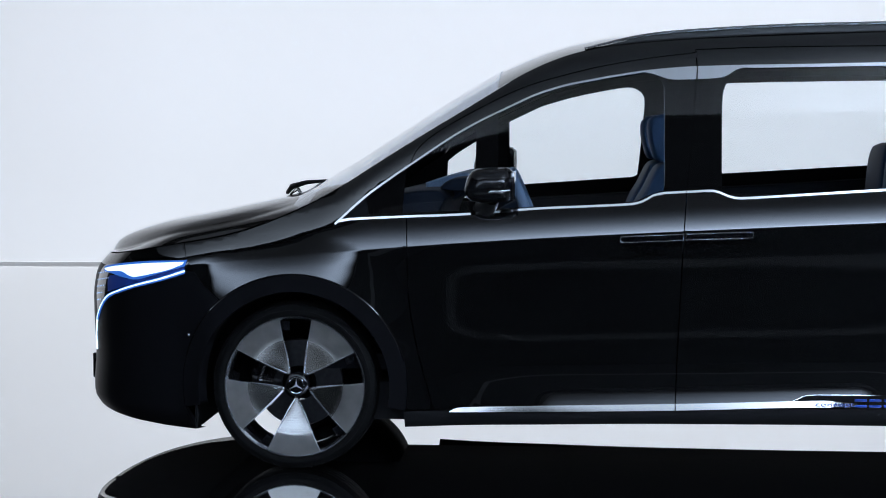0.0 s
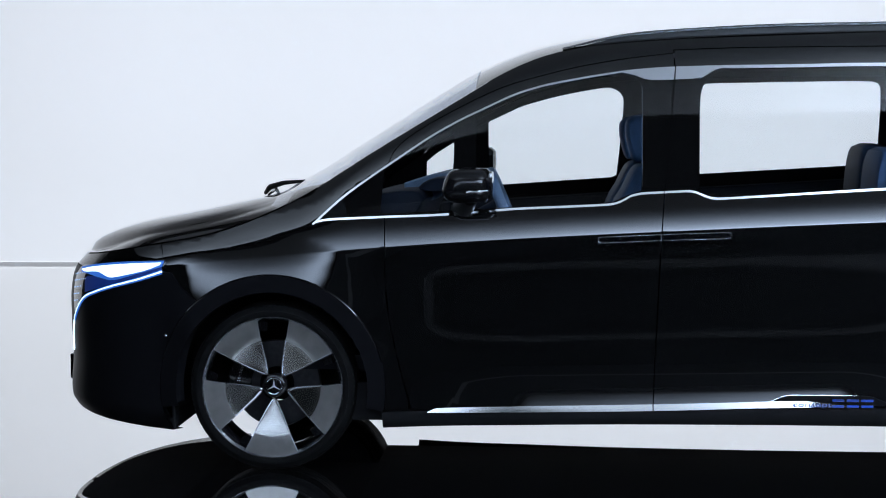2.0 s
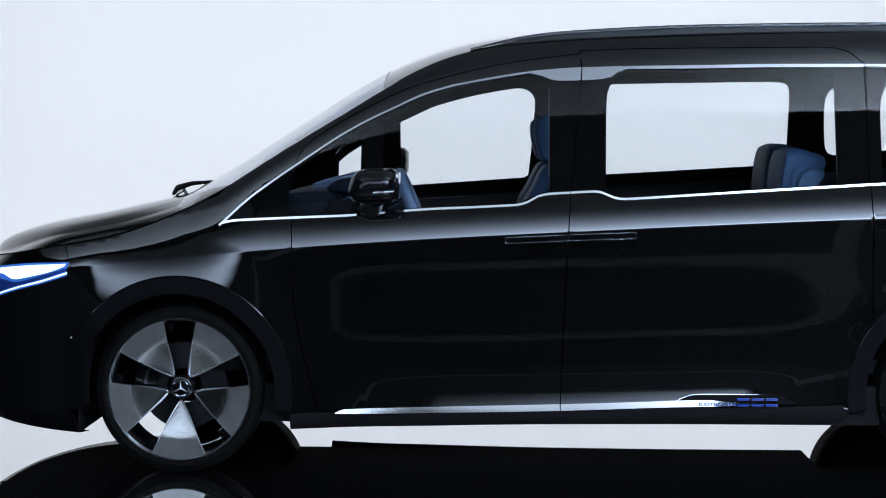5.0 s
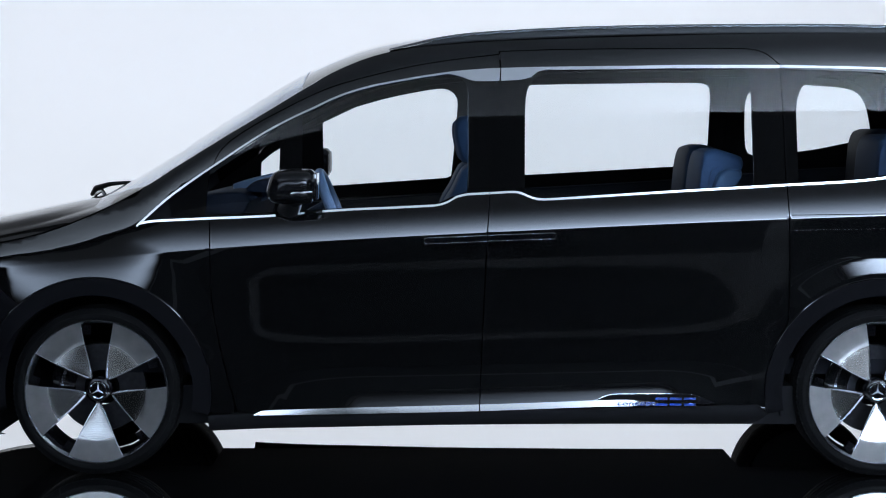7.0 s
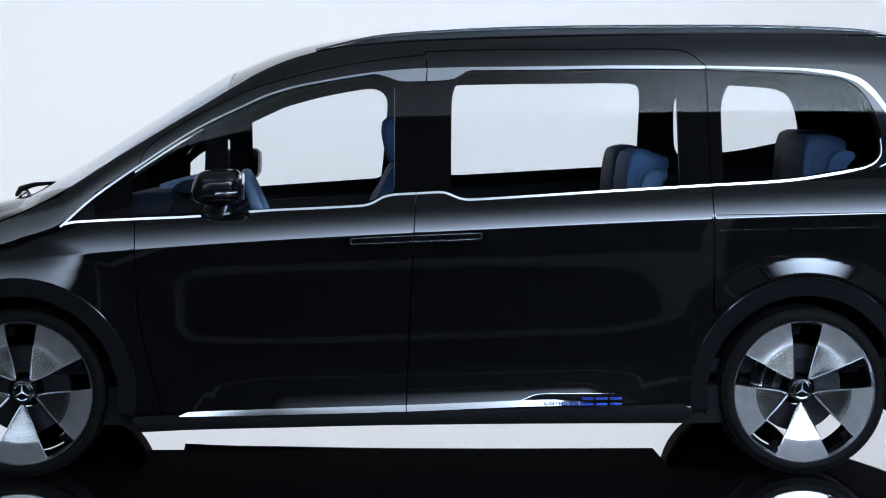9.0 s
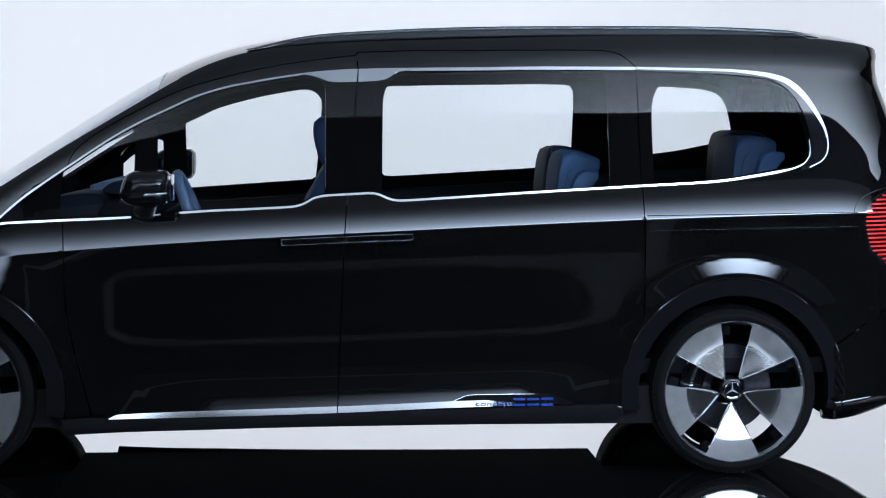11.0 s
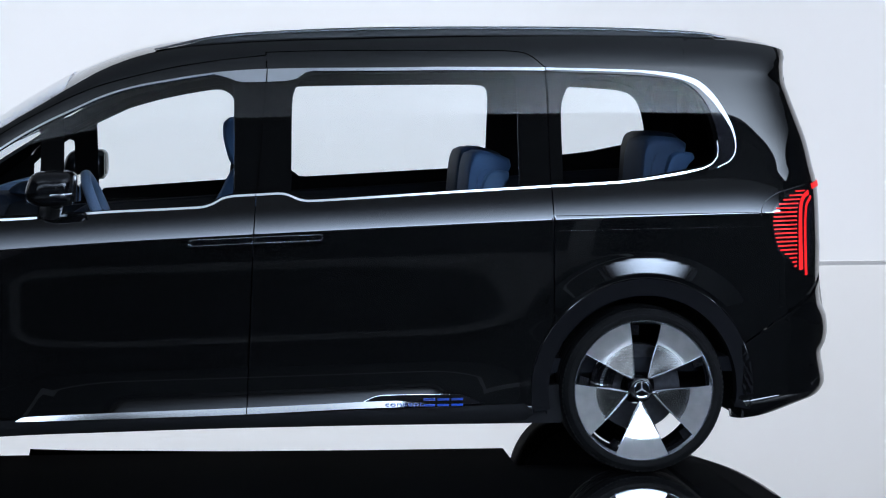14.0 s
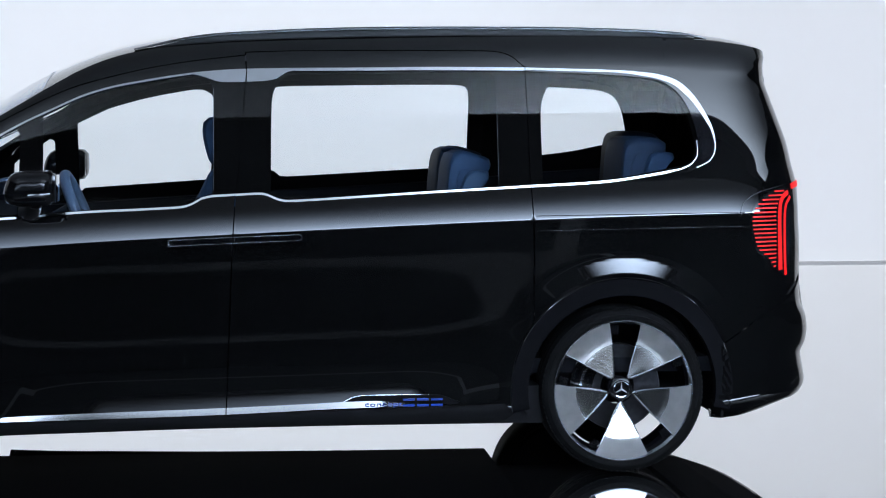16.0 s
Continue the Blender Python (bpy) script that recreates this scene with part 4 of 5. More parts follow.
def chrome(far):
    kw = dict(far=far, label="polished chrome strip")
    low = [p for p in fall(DLO_TOP, 0.0078) if p[0] < 1.37] + spline([(1.386, 1.598), (1.442, 1.585), (1.476, 1.571), (1.503, 1.567), (1.591, 1.569)])
    band("window_trim", DLO_TOP, low, CHROME, van, tilt=0.10, **kw)
    low = spline([(1.597, 1.569), (1.68, 1.574), (1.714, 1.583), (1.747, 1.607), (1.781, 1.615)]) + [p for p in fall(DLO_TOP_B, 0.013) if p[0] > 1.80]
    band("window_trim", [(p[0] + 0.003, p[1]) for p in DLO_TOP_B[:-1]] + [(DLO_TOP_B[-1][0] - 0.003, DLO_TOP_B[-1][1])], low[:-1] + [(DLO_TOP_B[-1][0] - 0.003, low[-1][1])], CHROME, van, tilt=0.09, **kw)
    outer = DLO_TOP_C
    low = fall(outer, 0.010)
    wide = lambda p: 1 + 1.5 * max(0, min(1, (p[0] - 3.1) / 0.28)) * max(0, min(1, (p[1] - 1.40) / 0.16)) - 0.75 * max(0, min(1, (1.42 - p[1]) / 0.09))
    mid = [tuple(np.array(a) + (np.array(b) - np.array(a)) * wide(a)) for a, b in zip(outer, low)]
    if not far:
        band("window_trim", outer, mid, CHROME, van, tilt=0.11, **kw)
        inner = spline([(2.73, 1.619), (3.05, 1.609), (3.189, 1.598), (3.262, 1.585), (3.321, 1.548), (3.358, 1.500), (3.382, 1.445), (3.400, 1.375), (3.406, 1.325), (3.402, 1.282), (3.375, 1.252)])
        # The chrome's dark reflection is put into the colour of this bevel.
        band("window_trim_bevel", mid + [(3.36, 1.222)], inner + [(3.355, 1.238)], LENS, van, out=0.0025, far=far, label="inner trim bevel, coloured dark for what the chrome reflects")
        hook = spline([(3.272, 1.2145), (3.335, 1.2305), (3.378, 1.254), (3.396, 1.280), (3.400, 1.310), (3.397, 1.345)])
        k = [max(0.15, 1 - i / (len(hook) - 1)) for i in range(len(hook))]
        band("window_trim", [tuple(np.array(a) + (np.array(b) - np.array(a)) * f) for a, b, f in zip(hook, fall(hook, -0.0082), k)], hook, CHROME, van, out=0.006, tilt=0.11, **kw)
    for ln in (BELT_A, BELT_B, BELT_C):
        lo = [p for p in ln if p[0] < TRIM_END]
        up = shifted(lo, 0, 0.0078)
        if ln is BELT_A:
            up[0] = (ln[0][0] + 0.009, ln[0][1] + 0.007)
        lo[-1], up[-1] = (lo[-1][0] - 0.0025, lo[-1][1]), (up[-1][0] - 0.0025, up[-1][1])
        molding("belt_trim", up, lo, van, far, 0.37, 0.004)
    # long strip low on the doors
    bx = B_GAP[-1][0]
    up = spline([(0.623, 0.252), (0.652, 0.266), (0.965, 0.278), (1.512, 0.293), (1.857, 0.305), (1.968, 0.310)])
    lo = spline([(0.623, 0.250), (0.965, 0.258), (1.512, 0.271), (1.969, 0.288), (2.30, 0.294), (2.454, 0.296)])
    a, b = [p for p in up if p[0] < bx] + [(bx - 0.002, 0.2930)], [p for p in lo if p[0] < bx] + [(bx - 0.002, 0.2710)]
    molding("sill_strip", a, b, van, far, 0.50, 0.010, label="bright strip low on the front door")
    plate_top = spline([(1.968, 0.310), (2.024, 0.333), (2.06, 0.336), (2.33, 0.337), (2.358, 0.335), (2.454, 0.298)])
    a, b = [(bx + 0.002, 0.2931)] + [p for p in up if p[0] > bx + 0.004], [(bx + 0.002, 0.2711)] + [p for p in lo if bx + 0.004 < p[0] < 2.215]
    molding("sill_strip", a + [(2.10, 0.3125), (2.215, 0.301)], b, van, far, 0.50, 0.010, label="bright strip low on the sliding door")
    plate = plate_top + [(2.40, 0.295), (2.215, 0.291), (2.215, 0.301), (2.10, 0.3125)]
    pl = shell("badge_plate", inset(plate, 0.002), NOSE, van, out=0.005, thick=0.01, step=0.04, far=far, label="black badge plate with a bright outline")
    shell("badge_outline", plate_top + shifted(plate_top, 0, -0.0017)[::-1], CHROME, pl, out=0.0065, thick=0.006, step=0.05, far=far)
    if not far:
        t = bpy.data.curves.new("badge_word", "FONT")
        t.body, t.size, t.extrude = "concept", 0.034, 0.0006
        tmp = new("badge_word_source", t)
        me = bpy.data.meshes.new_from_object(tmp.evaluated_get(bpy.context.evaluated_depsgraph_get()))
        bpy.data.objects.remove(tmp)
        xs = [v.co.x for v in me.vertices]
        k = 0.148 / (max(xs) - min(xs))
        co = np.array([tuple(v.co) for v in me.vertices])
        x, z = 2.056 + (co[:, 0] - min(xs)) * k, 0.2945 + co[:, 1] * 0.72
        P = skin(x, z, 0.0075)
        for v, p, q in zip(me.vertices, P, co):
            v.co = (p[0], p[1] - q[2] - 0.011, p[2])
        link_mesh("badge_word", me, BLUE, pl, "small blue word on the bright strip")
        for x0 in (2.206, 2.262, 2.318):
            bm = bmesh.new()
            y = float(skin(x0 + 0.02, 0.30)[1]) - 0.016
            for z0 in (0.292, 0.315):
                add_box(bm, (x0, y, z0), (x0 + 0.047, y + 0.004, z0 + 0.010), 0.002, 2)
            part("badge_mark", bm, BLUE, pl, "plain blue badge shape")


for side in SIDES:
    chrome(side)


def door_handles(far):
    """Flush handles: a thin bright outline round a gloss black pull, one half in each door."""
    for x0, x1, z0, z1, r0, r1 in ((1.292, 1.541, 0.940, 0.951, True, False), (1.547, 1.811, 0.9515, 0.961, False, True)):
        h = 0.0128
        top = [(x0 + (h if r0 else 0), z0 + h), (x1 - (h if r1 else 0), z1 + h)]
        pts = []
        if r0:
            pts += [(x0 + h - h * math.sin(t), z0 - h * math.cos(t)) for t in np.linspace(0.0, math.pi, 9)]
        else:
            pts += [(x0, z0 - h), (x0, z0 + h)]
        if r1:
            pts += [(x1 - h + h * math.sin(t), z1 + h * math.cos(t)) for t in np.linspace(0.0, math.pi, 9)]
        else:
            pts += [(x1, z1 + h), (x1, z1 - h)]
        dense = []
        for a, b in zip(pts, pts[1:] + pts[:1]):
            n = max(1, int(math.dist(a, b) / 0.02))
            dense += [(a[0] + (b[0] - a[0]) * k / n, a[1] + (b[1] - a[1]) * k / n) for k in range(n)]
        hd = shell("door_handle", inset(dense, 0.0028), GLOSS, van, out=0.003, thick=0.01, step=0.03, far=far, label="flush gloss black pull handle")
        d = np.array(inset(dense, 0.0012) + [inset(dense, 0.0012)[0]])
        P = skin(d[:, 0], d[:, 1], 0.0025) * ((1, -1, 1) if far else (1, 1, 1)) + ((0, 2 * YC, 0) if far else (0, 0, 0))
        part("handle_outline", tube(bmesh.new(), P.tolist(), 0.0014, 8), SATIN, hd, "thin bright outline")


for side in SIDES:
    door_handles(side)


# ---- roof rails ----
RAIL = flow((1.15, 1.703), (1.25, 1.727), (1.362, 1.752), (1.596, 1.777), (1.865, 1.792), (2.322, 1.804), (2.726, 1.808), (3.08, 1.806), (3.32, 1.797), (3.42, 1.787), (3.49, 1.770))
for side in SIDES:
    bm, path, sec = bmesh.new(), [], []
    n = 70
    for i in range(n + 1):
        x = 1.15 + 2.34 * i / n
        e = min(1, i / 9, (n - i) / 5)
        hgt = 0.004 + 0.008 * e ** 0.6
        y = 0.262 + 0.012 * (x - 1.2) / 2
        y = 2 * YC - y if side else y
        path.append((x, y, float(RAIL(x)) - hgt))
        sec.append([(0, q * 0.019, p * hgt) for q, p in ((-1, 0.0), (-0.95, 0.6), (-0.6, 0.95), (0, 1.0), (0.6, 0.95), (0.95, 0.6), (1, 0.0), (0.6, -0.15), (-0.6, -0.15))])
    rail = part("roof_rail", sweep(bm, path, sec), RAIL_SILVER, van, "satin silver roof rail")
    bm, path, sec = bmesh.new(), [], []
    for i in range(n + 1):
        x = 1.22 + 2.22 * i / n
        y = 0.272 + 0.012 * (x - 1.2) / 2
        y = 2 * YC - y if side else y
        top, low = float(RAIL(x)) - 0.012, float(ZT(x)) - 0.012
        path.append((x, y, 0))
        sec.append([(0, -0.012, low), (0, -0.008, top), (0, 0.012, top), (0, 0.02, low)])
    part("rail_foot", sweep(bm, path, sec), TRIM, rail, "black foot under the rail")


# ---- lamps ----
def strip_u(name, pts, width, mat, parent, out=0.004, far=False, label=""):
    """A narrow band along a line given in running length and height."""
    line = spline(pts, 0.012)
    p = np.array(line)
    t = np.gradient(p, axis=0)
    t /= np.maximum(np.linalg.norm(t, axis=1), 1e-9)[:, None]
    nrm = np.stack([-t[:, 1], t[:, 0]], 1)
    k = np.linspace(0, 1, len(p))
    w = (width if isinstance(width, float) else width[0] + (width[1] - width[0]) * k)
    w = np.broadcast_to(w, (len(p),))[:, None] / 2
    return shell(name, [tuple(q) for q in p + nrm * w] + [tuple(q) for q in p - nrm * w][::-1], mat, parent, out=out, thick=0.006, step=0.05, far=far, in_u=True, label=label)


def front_lamp(far):
    base = spline([(-0.462, 0.852, 0), (-0.705, 0.838), (-0.931, 0.818), (-1.08, 0.80), (-1.12, 0.74), (-1.10, 0.60), (-1.03, 0.655), (-0.959, 0.695), (-0.856, 0.722), (-0.735, 0.750), (-0.603, 0.778), (-0.462, 0.812, 0)], closed=True)
    lamp = shell("headlamp", base, LENS, van, out=0.002, thick=0.008, step=0.014, far=far, in_u=True, label="smoked headlamp with blue-white light inside")
    core = spline([(-0.482, 0.839, 0), (-0.705, 0.827), (-0.931, 0.806), (-1.05, 0.789, 0), (-0.99, 0.783), (-0.90, 0.789), (-0.85, 0.789), (-0.80, 0.777), (-0.75, 0.772), (-0.576, 0.803), (-0.488, 0.829, 0)], closed=True)
    shell("main_light", core, LED, lamp, out=0.006, thick=0.006, step=0.014, far=far, in_u=True, label="glowing blue-white light field")
    # Three glowing blue shapes stand in for the halo round the white lights.
    halo = spline([(-0.470, 0.846, 0), (-0.705, 0.836), (-0.931, 0.815), (-1.065, 0.797, 0), (-1.04, 0.780), (-0.96, 0.777), (-0.90, 0.772), (-0.82, 0.765), (-0.735, 0.762), (-0.60, 0.792), (-0.475, 0.822, 0)], closed=True)
    shell("light_halo", halo, BLUE_HALO, lamp, out=0.005, thick=0.005, step=0.014, far=far, in_u=True, label="blue halo painted round the light field")
    field = spline([(-0.476, 0.820, 0), (-0.60, 0.790), (-0.735, 0.760), (-0.82, 0.763), (-0.90, 0.770), (-0.97, 0.760), (-0.96, 0.700, 0), (-0.856, 0.722), (-0.735, 0.750), (-0.603, 0.778), (-0.474, 0.811, 0)], closed=True)
    shell("halo_between", field, DIM_HALO, lamp, out=0.0035, thick=0.004, step=0.014, far=far, in_u=True, label="dim blue halo painted between the two lights")
    strip_u("light_line", [(-0.472, 0.803), (-0.603, 0.768), (-0.735, 0.740), (-0.856, 0.711), (-0.959, 0.681), (-1.04, 0.632), (-1.105, 0.575), (-1.14, 0.50), (-1.15, 0.44)], (0.0075, 0.0030), LED, lamp, out=0.007, far=far, label="thin blue-white light line")
    strip_u("line_glow", [(-0.472, 0.802), (-0.603, 0.767), (-0.735, 0.739), (-0.856, 0.710), (-0.959, 0.680), (-1.04, 0.631), (-1.105, 0.574)], (0.019, 0.012), BLUE_HALO, lamp, out=0.005, far=far, label="blue halo painted along the light line")
    bm = bmesh.new()
    for row, (z, n) in enumerate(((0.765, 7), (0.738, 7), (0.710, 5), (0.682, 4), (0.655, 3))):
        for k in range(n):
            u = -1.12 + 0.024 * k + 0.006 * row
            p, q = skin(u, z + 0.003 * k, 0.004), skin_normal(u, z)
            p = np.array(p) * ((1, -1, 1) if far else (1, 1, 1)) + ((0, 2 * YC, 0) if far else (0, 0, 0))
            add_box(bm, p - (0.0016, 0.002, 0.002), p + (0.0016, 0.002, 0.002))
    tagged(part("light_points", bm, glow("pale_led_points" + ("_far" if far else ""), (0.45, 0.65, 1.0), 0.9), lamp, "rows of tiny pale light points"), kind="stuff")


def rear_lamp(far):
    base = spline([(3.872, 1.165, 0), (3.746, 1.135), (3.68, 1.103), (3.645, 1.063), (3.637, 1.02), (3.648, 0.955), (3.67, 0.905), (3.74, 0.855), (3.80, 0.825), (3.88, 0.785, 0), (3.90, 0.95), (3.91, 1.10)], closed=True)
    lamp = shell("rear_lamp", base, LENS, van, out=0.0015, thick=0.008, step=0.03, far=far, in_u=True, label="tall dark rear lamp with glowing red lines")
    left = curve((0.83, 3.775), (0.864, 3.748), (0.911, 3.679), (0.958, 3.659), (1.027, 3.647), (1.061, 3.655), (1.098, 3.688), (1.127, 3.746), (1.15, 3.80))
    right = curve((0.83, 3.782), (1.05, 3.782), (1.09, 3.795), (1.15, 3.86))
    for k in range(19):
        z = 0.838 + k * 0.0169
        a, b = float(left(z)), float(right(z))
        if b - a > 0.008:
            strip_u("red_line", [(a, z - 0.001), ((a + b) / 2, z), (b, z + 0.001)], 0.0052, RED, lamp, out=0.0035, far=far)
    strip_u("red_curve", [(3.884, 1.137), (3.835, 1.115), (3.812, 1.071), (3.807, 0.956), (3.812, 0.86), (3.815, 0.822)], (0.018, 0.026), RED, lamp, out=0.0035, far=far)
    strip_u("red_curve", [(3.904, 1.119), (3.855, 1.075), (3.843, 0.955), (3.850, 0.838), (3.856, 0.80)], (0.012, 0.017), RED, lamp, out=0.0035, far=far)
    strip_u("red_curve", [(3.93, 1.16), (4.0, 1.168), (4.12, 1.17), (U_TAIL - 0.01, 1.17)], 0.022, RED, lamp, out=0.004, far=far)


for side in SIDES:
    front_lamp(side)
    rear_lamp(side)


# ---- wheels ----
def spoke(bm, mid_deg):
    """A broad petal: flat towards the rim, dished and narrow towards the hub, with turned edges."""
    rs = [0.052, 0.075, 0.10, 0.13, 0.16, 0.185, 0.193, 0.1965, 0.1995, 0.203, 0.215, 0.235, 0.255, 0.27, 0.2795]
    cut = curve((0.05, 0.0285), (0.075, 0.031), (0.10, 0.034), (0.13, 0.0395), (0.17, 0.0455), (0.21, 0.053), (0.25, 0.060), (0.28, 0.0645))
    dish = curve((0.05, 0.0579), (0.10, 0.0417), (0.15, 0.0254), (0.185, 0.0140), (0.1965, 0.0103), (0.1995, 0.0095), (0.203, 0.0090), (0.23, 0.006), (0.28, 0.002))
    crown = curve((0.05, 0.001), (0.13, 0.002), (0.19, 0.002), (0.205, 0.0012), (0.28, 0.001))
    m, front, back = 12, [], []
    for r in rs:
        half = radians(36) - math.asin(min(0.99, float(cut(r)) / r))
        half = max(half, radians(3.0))
        rowf, rowb = [], []
        for k in range(m + 1):
            v = -1 + 2 * k / m
            a = radians(mid_deg) + v * half
            y = float(dish(r)) + float(crown(r)) * v * v
            rowf.append(bm.verts.new((r * math.cos(a), y, r * math.sin(a))))
            a2 = radians(mid_deg) + v * half * 0.93
            rowb.append(bm.verts.new((r * math.cos(a2), y + 0.030, r * math.sin(a2))))
        front.append(rowf), back.append(rowb)
    for a, b in zip(front, front[1:]):
        for k in range(m):
            bm.faces.new((a[k], a[k + 1], b[k + 1], b[k]))
    for a, b in zip(back, back[1:]):
        for k in range(m):
            bm.faces.new((a[k], b[k], b[k + 1], a[k + 1]))
    for i in range(len(rs) - 1):
        for k in (0, m):
            bm.faces.new((front[i][k], front[i + 1][k], back[i + 1][k], back[i][k]))
    for k in range(m):
        bm.faces.new((front[0][k], back[0][k], back[0][k + 1], front[0][k + 1]))
        bm.faces.new((front[-1][k], front[-1][k + 1], back[-1][k + 1], back[-1][k]))
    return bm


def machined(name):
    """Turned aluminium: circular tool marks about the hub and a field of small dimples."""
    m, nt, p, out = material(name)
    tc = nt.nodes.new("ShaderNodeTexCoord")
    g = node(nt, "ShaderNodeTexNoise", Scale=14.0, Detail=3.0)
    nt.links.new(tc.outputs["Object"], g.inputs["Vector"])
    nt.links.new(ramp(nt, g.outputs["Fac"], (0.40, 0.390, 0.372), (0.50, 0.49, 0.47)).outputs[0], p.inputs["Base Color"])
    ln = nt.nodes.new("ShaderNodeVectorMath"); ln.operation = "LENGTH"
    fl = nt.nodes.new("ShaderNodeVectorMath"); fl.operation = "MULTIPLY"; fl.inputs[1].default_value = (1, 0, 1)
    nt.links.new(tc.outputs["Object"], fl.inputs[0]); nt.links.new(fl.outputs[0], ln.inputs[0])
    w = nt.nodes.new("ShaderNodeMath"); w.operation = "MULTIPLY"; w.inputs[1].default_value = 4200.0
    s = nt.nodes.new("ShaderNodeMath"); s.operation = "SINE"
    nt.links.new(ln.outputs["Value"], w.inputs[0]); nt.links.new(w.outputs[0], s.inputs[0])
    vor = node(nt, "ShaderNodeTexVoronoi", Scale=150.0, Randomness=0.0)
    nt.links.new(fl.outputs[0], vor.inputs["Vector"])
    dim = ramp(nt, vor.outputs["Distance"], (0, 0, 0), (1, 1, 1), 0.25, 0.4)
    add = nt.nodes.new("ShaderNodeMath"); add.operation = "MULTIPLY_ADD"; add.inputs[1].default_value = 0.12
    nt.links.new(s.outputs[0], add.inputs[0]); nt.links.new(dim.outputs[0], add.inputs[2])
    b = node(nt, "ShaderNodeBump", Strength=0.22, Distance=0.00012)
    nt.links.new(add.outputs[0], b.inputs["Height"]); nt.links.new(b.outputs[0], p.inputs["Normal"])
    p.inputs["Metallic"].default_value = 1.0
    rr = nt.nodes.new("ShaderNodeMapRange")              # polished inside, brushed towards the rim
    for k, v in (("From Min", 0.17), ("From Max", 0.21), ("To Min", 0.16), ("To Max", 0.36)):
        rr.inputs[k].default_value = v
    nt.links.new(ln.outputs["Value"], rr.inputs["Value"])
    nt.links.new(rr.outputs[0], p.inputs["Roughness"])
    p.inputs["Anisotropic"].default_value = 0.4
    return m


PETAL = machined("turned_aluminium")
MARK = plain("dull_chrome", (0.75, 0.76, 0.78), 0.45, metal=1.0, vary=0.05)


def wheel_meshes():
    w = part("wheel", lathe(bmesh.new(), [(0.276, 0.012), (0.268, 0.03), (0.262, 0.06), (0.256, 0.12), (0.262, 0.20), (0.277, 0.208), (0.285, 0.20)], (0, 0, 0)), GLOSS, van, "alloy wheel with five broad silver petals")
    prof = [(0.279, 0.018), (0.2865, 0.003), (0.296, -0.002), (0.308, -0.001), (0.3085, 0.001), (0.322, 0.007), (0.331, 0.017), (0.3355, 0.030), (0.3375, 0.046)]
    for g in (0.062, 0.098, 0.134, 0.170):
        prof += [(0.3385, g - 0.006), (0.333, g - 0.005), (0.333, g + 0.005), (0.3385, g + 0.006)]
    prof += [(0.3375, 0.19), (0.3355, 0.204), (0.322, 0.222), (0.296, 0.228), (0.279, 0.212)]
    bm = lathe(bmesh.new(), prof, (0, 0, 0), 120)
    part("tyre", bm, RUBBER, w, "low-profile black tyre")
    bm = bmesh.new()
    for k in range(96):                     # tread blocks along both shoulders
        a = 2 * math.pi * k / 96
        for y0, y1 in ((0.012, 0.050), (0.178, 0.216)):
            r0 = 0.3365
            da = 0.019
            q = []
            for yy, rr in ((y0, 0.331), (y1, 0.3395)):
                for t in (a - da, a + da):
                    q.append(bm.verts.new((rr * math.cos(t), yy if y0 < 0.1 else y0 + y1 - yy, rr * math.sin(t))))
            low = [bm.verts.new((v.co.x * 0.97, v.co.y, v.co.z * 0.97)) for v in q]
            bm.faces.new((q[0], q[1], q[3], q[2]))
            for i, j in ((0, 1), (1, 3), (3, 2), (2, 0)):
                bm.faces.new((q[i], q[j], low[j], low[i]))
    tagged(part("tread", bm, RUBBER, w, smooth=False), kind="stuff")
    part("rim", lathe(bmesh.new(), [(0.272, 0.012), (0.2785, 0.002), (0.281, -0.001), (0.2845, -0.001), (0.2862, 0.003), (0.285, 0.018)], (0, 0, 0), 120), SATIN, w, "bright machined rim edge")
    for k in range(5):
        part("spoke", spoke(bmesh.new(), 90 - 1 + 36 + 72 * k), PETAL, w, "broad brushed silver petal spoke")
        for way in (-1, 1):                # bevelled edges on both sides of each slot
            e = []
            for r in (0.060, 0.09, 0.12, 0.15, 0.185, 0.215, 0.25, 0.274):
                q = radians(89 + 72 * k) + way * math.asin(float(curve((0.05, 0.0285), (0.10, 0.034), (0.17, 0.0455), (0.21, 0.053), (0.28, 0.0645))(r)) / r)
                e.append((r * math.cos(q), float(curve((0.05, 0.0585), (0.10, 0.043), (0.15, 0.0275), (0.185, 0.0165), (0.2, 0.012), (0.28, 0.0045))(r)), r * math.sin(q)))
            part("spoke_edge", tube(bmesh.new(), e, [0.0042, 0.004, 0.0036, 0.0032, 0.0024, 0.0018, 0.0014, 0.001], 6), SATIN, w, "bright bevelled edge of a spoke")
        bm = bmesh.new()                   # a bright fin beside each slot and a small gloss web in it
        a = radians(89 + 72 * k)
        for r0, r1, s in ((0.225, 0.262, 0.042),):
            pts = [(r0, s - 0.017), (r1, s - 0.018), (r1, s + 0.016), (r0, s + 0.010)]
            f = [bm.verts.new((r * math.cos(a) - q * math.sin(a), 0.014, r * math.sin(a) + q * math.cos(a))) for r, q in pts]
            b = [bm.verts.new((v.co.x, 0.034, v.co.z)) for v in f]
            bm.faces.new(f), bm.faces.new(b[::-1])
            for i in range(4):
                bm.faces.new((f[i], f[(i + 1) % 4], b[(i + 1) % 4], b[i]))
        part("slot_web", bm, GLOSS, w, "gloss black web in the slot", smooth=False)
    part("hub", lathe(bmesh.new(), [(0.0, 0.040), (0.036, 0.0402), (0.042, 0.0415), (0.047, 0.046), (0.050, 0.06), (0.052, 0.14)], (0, 0, 0), 48), GLOSS, w, "gloss black hub cover")
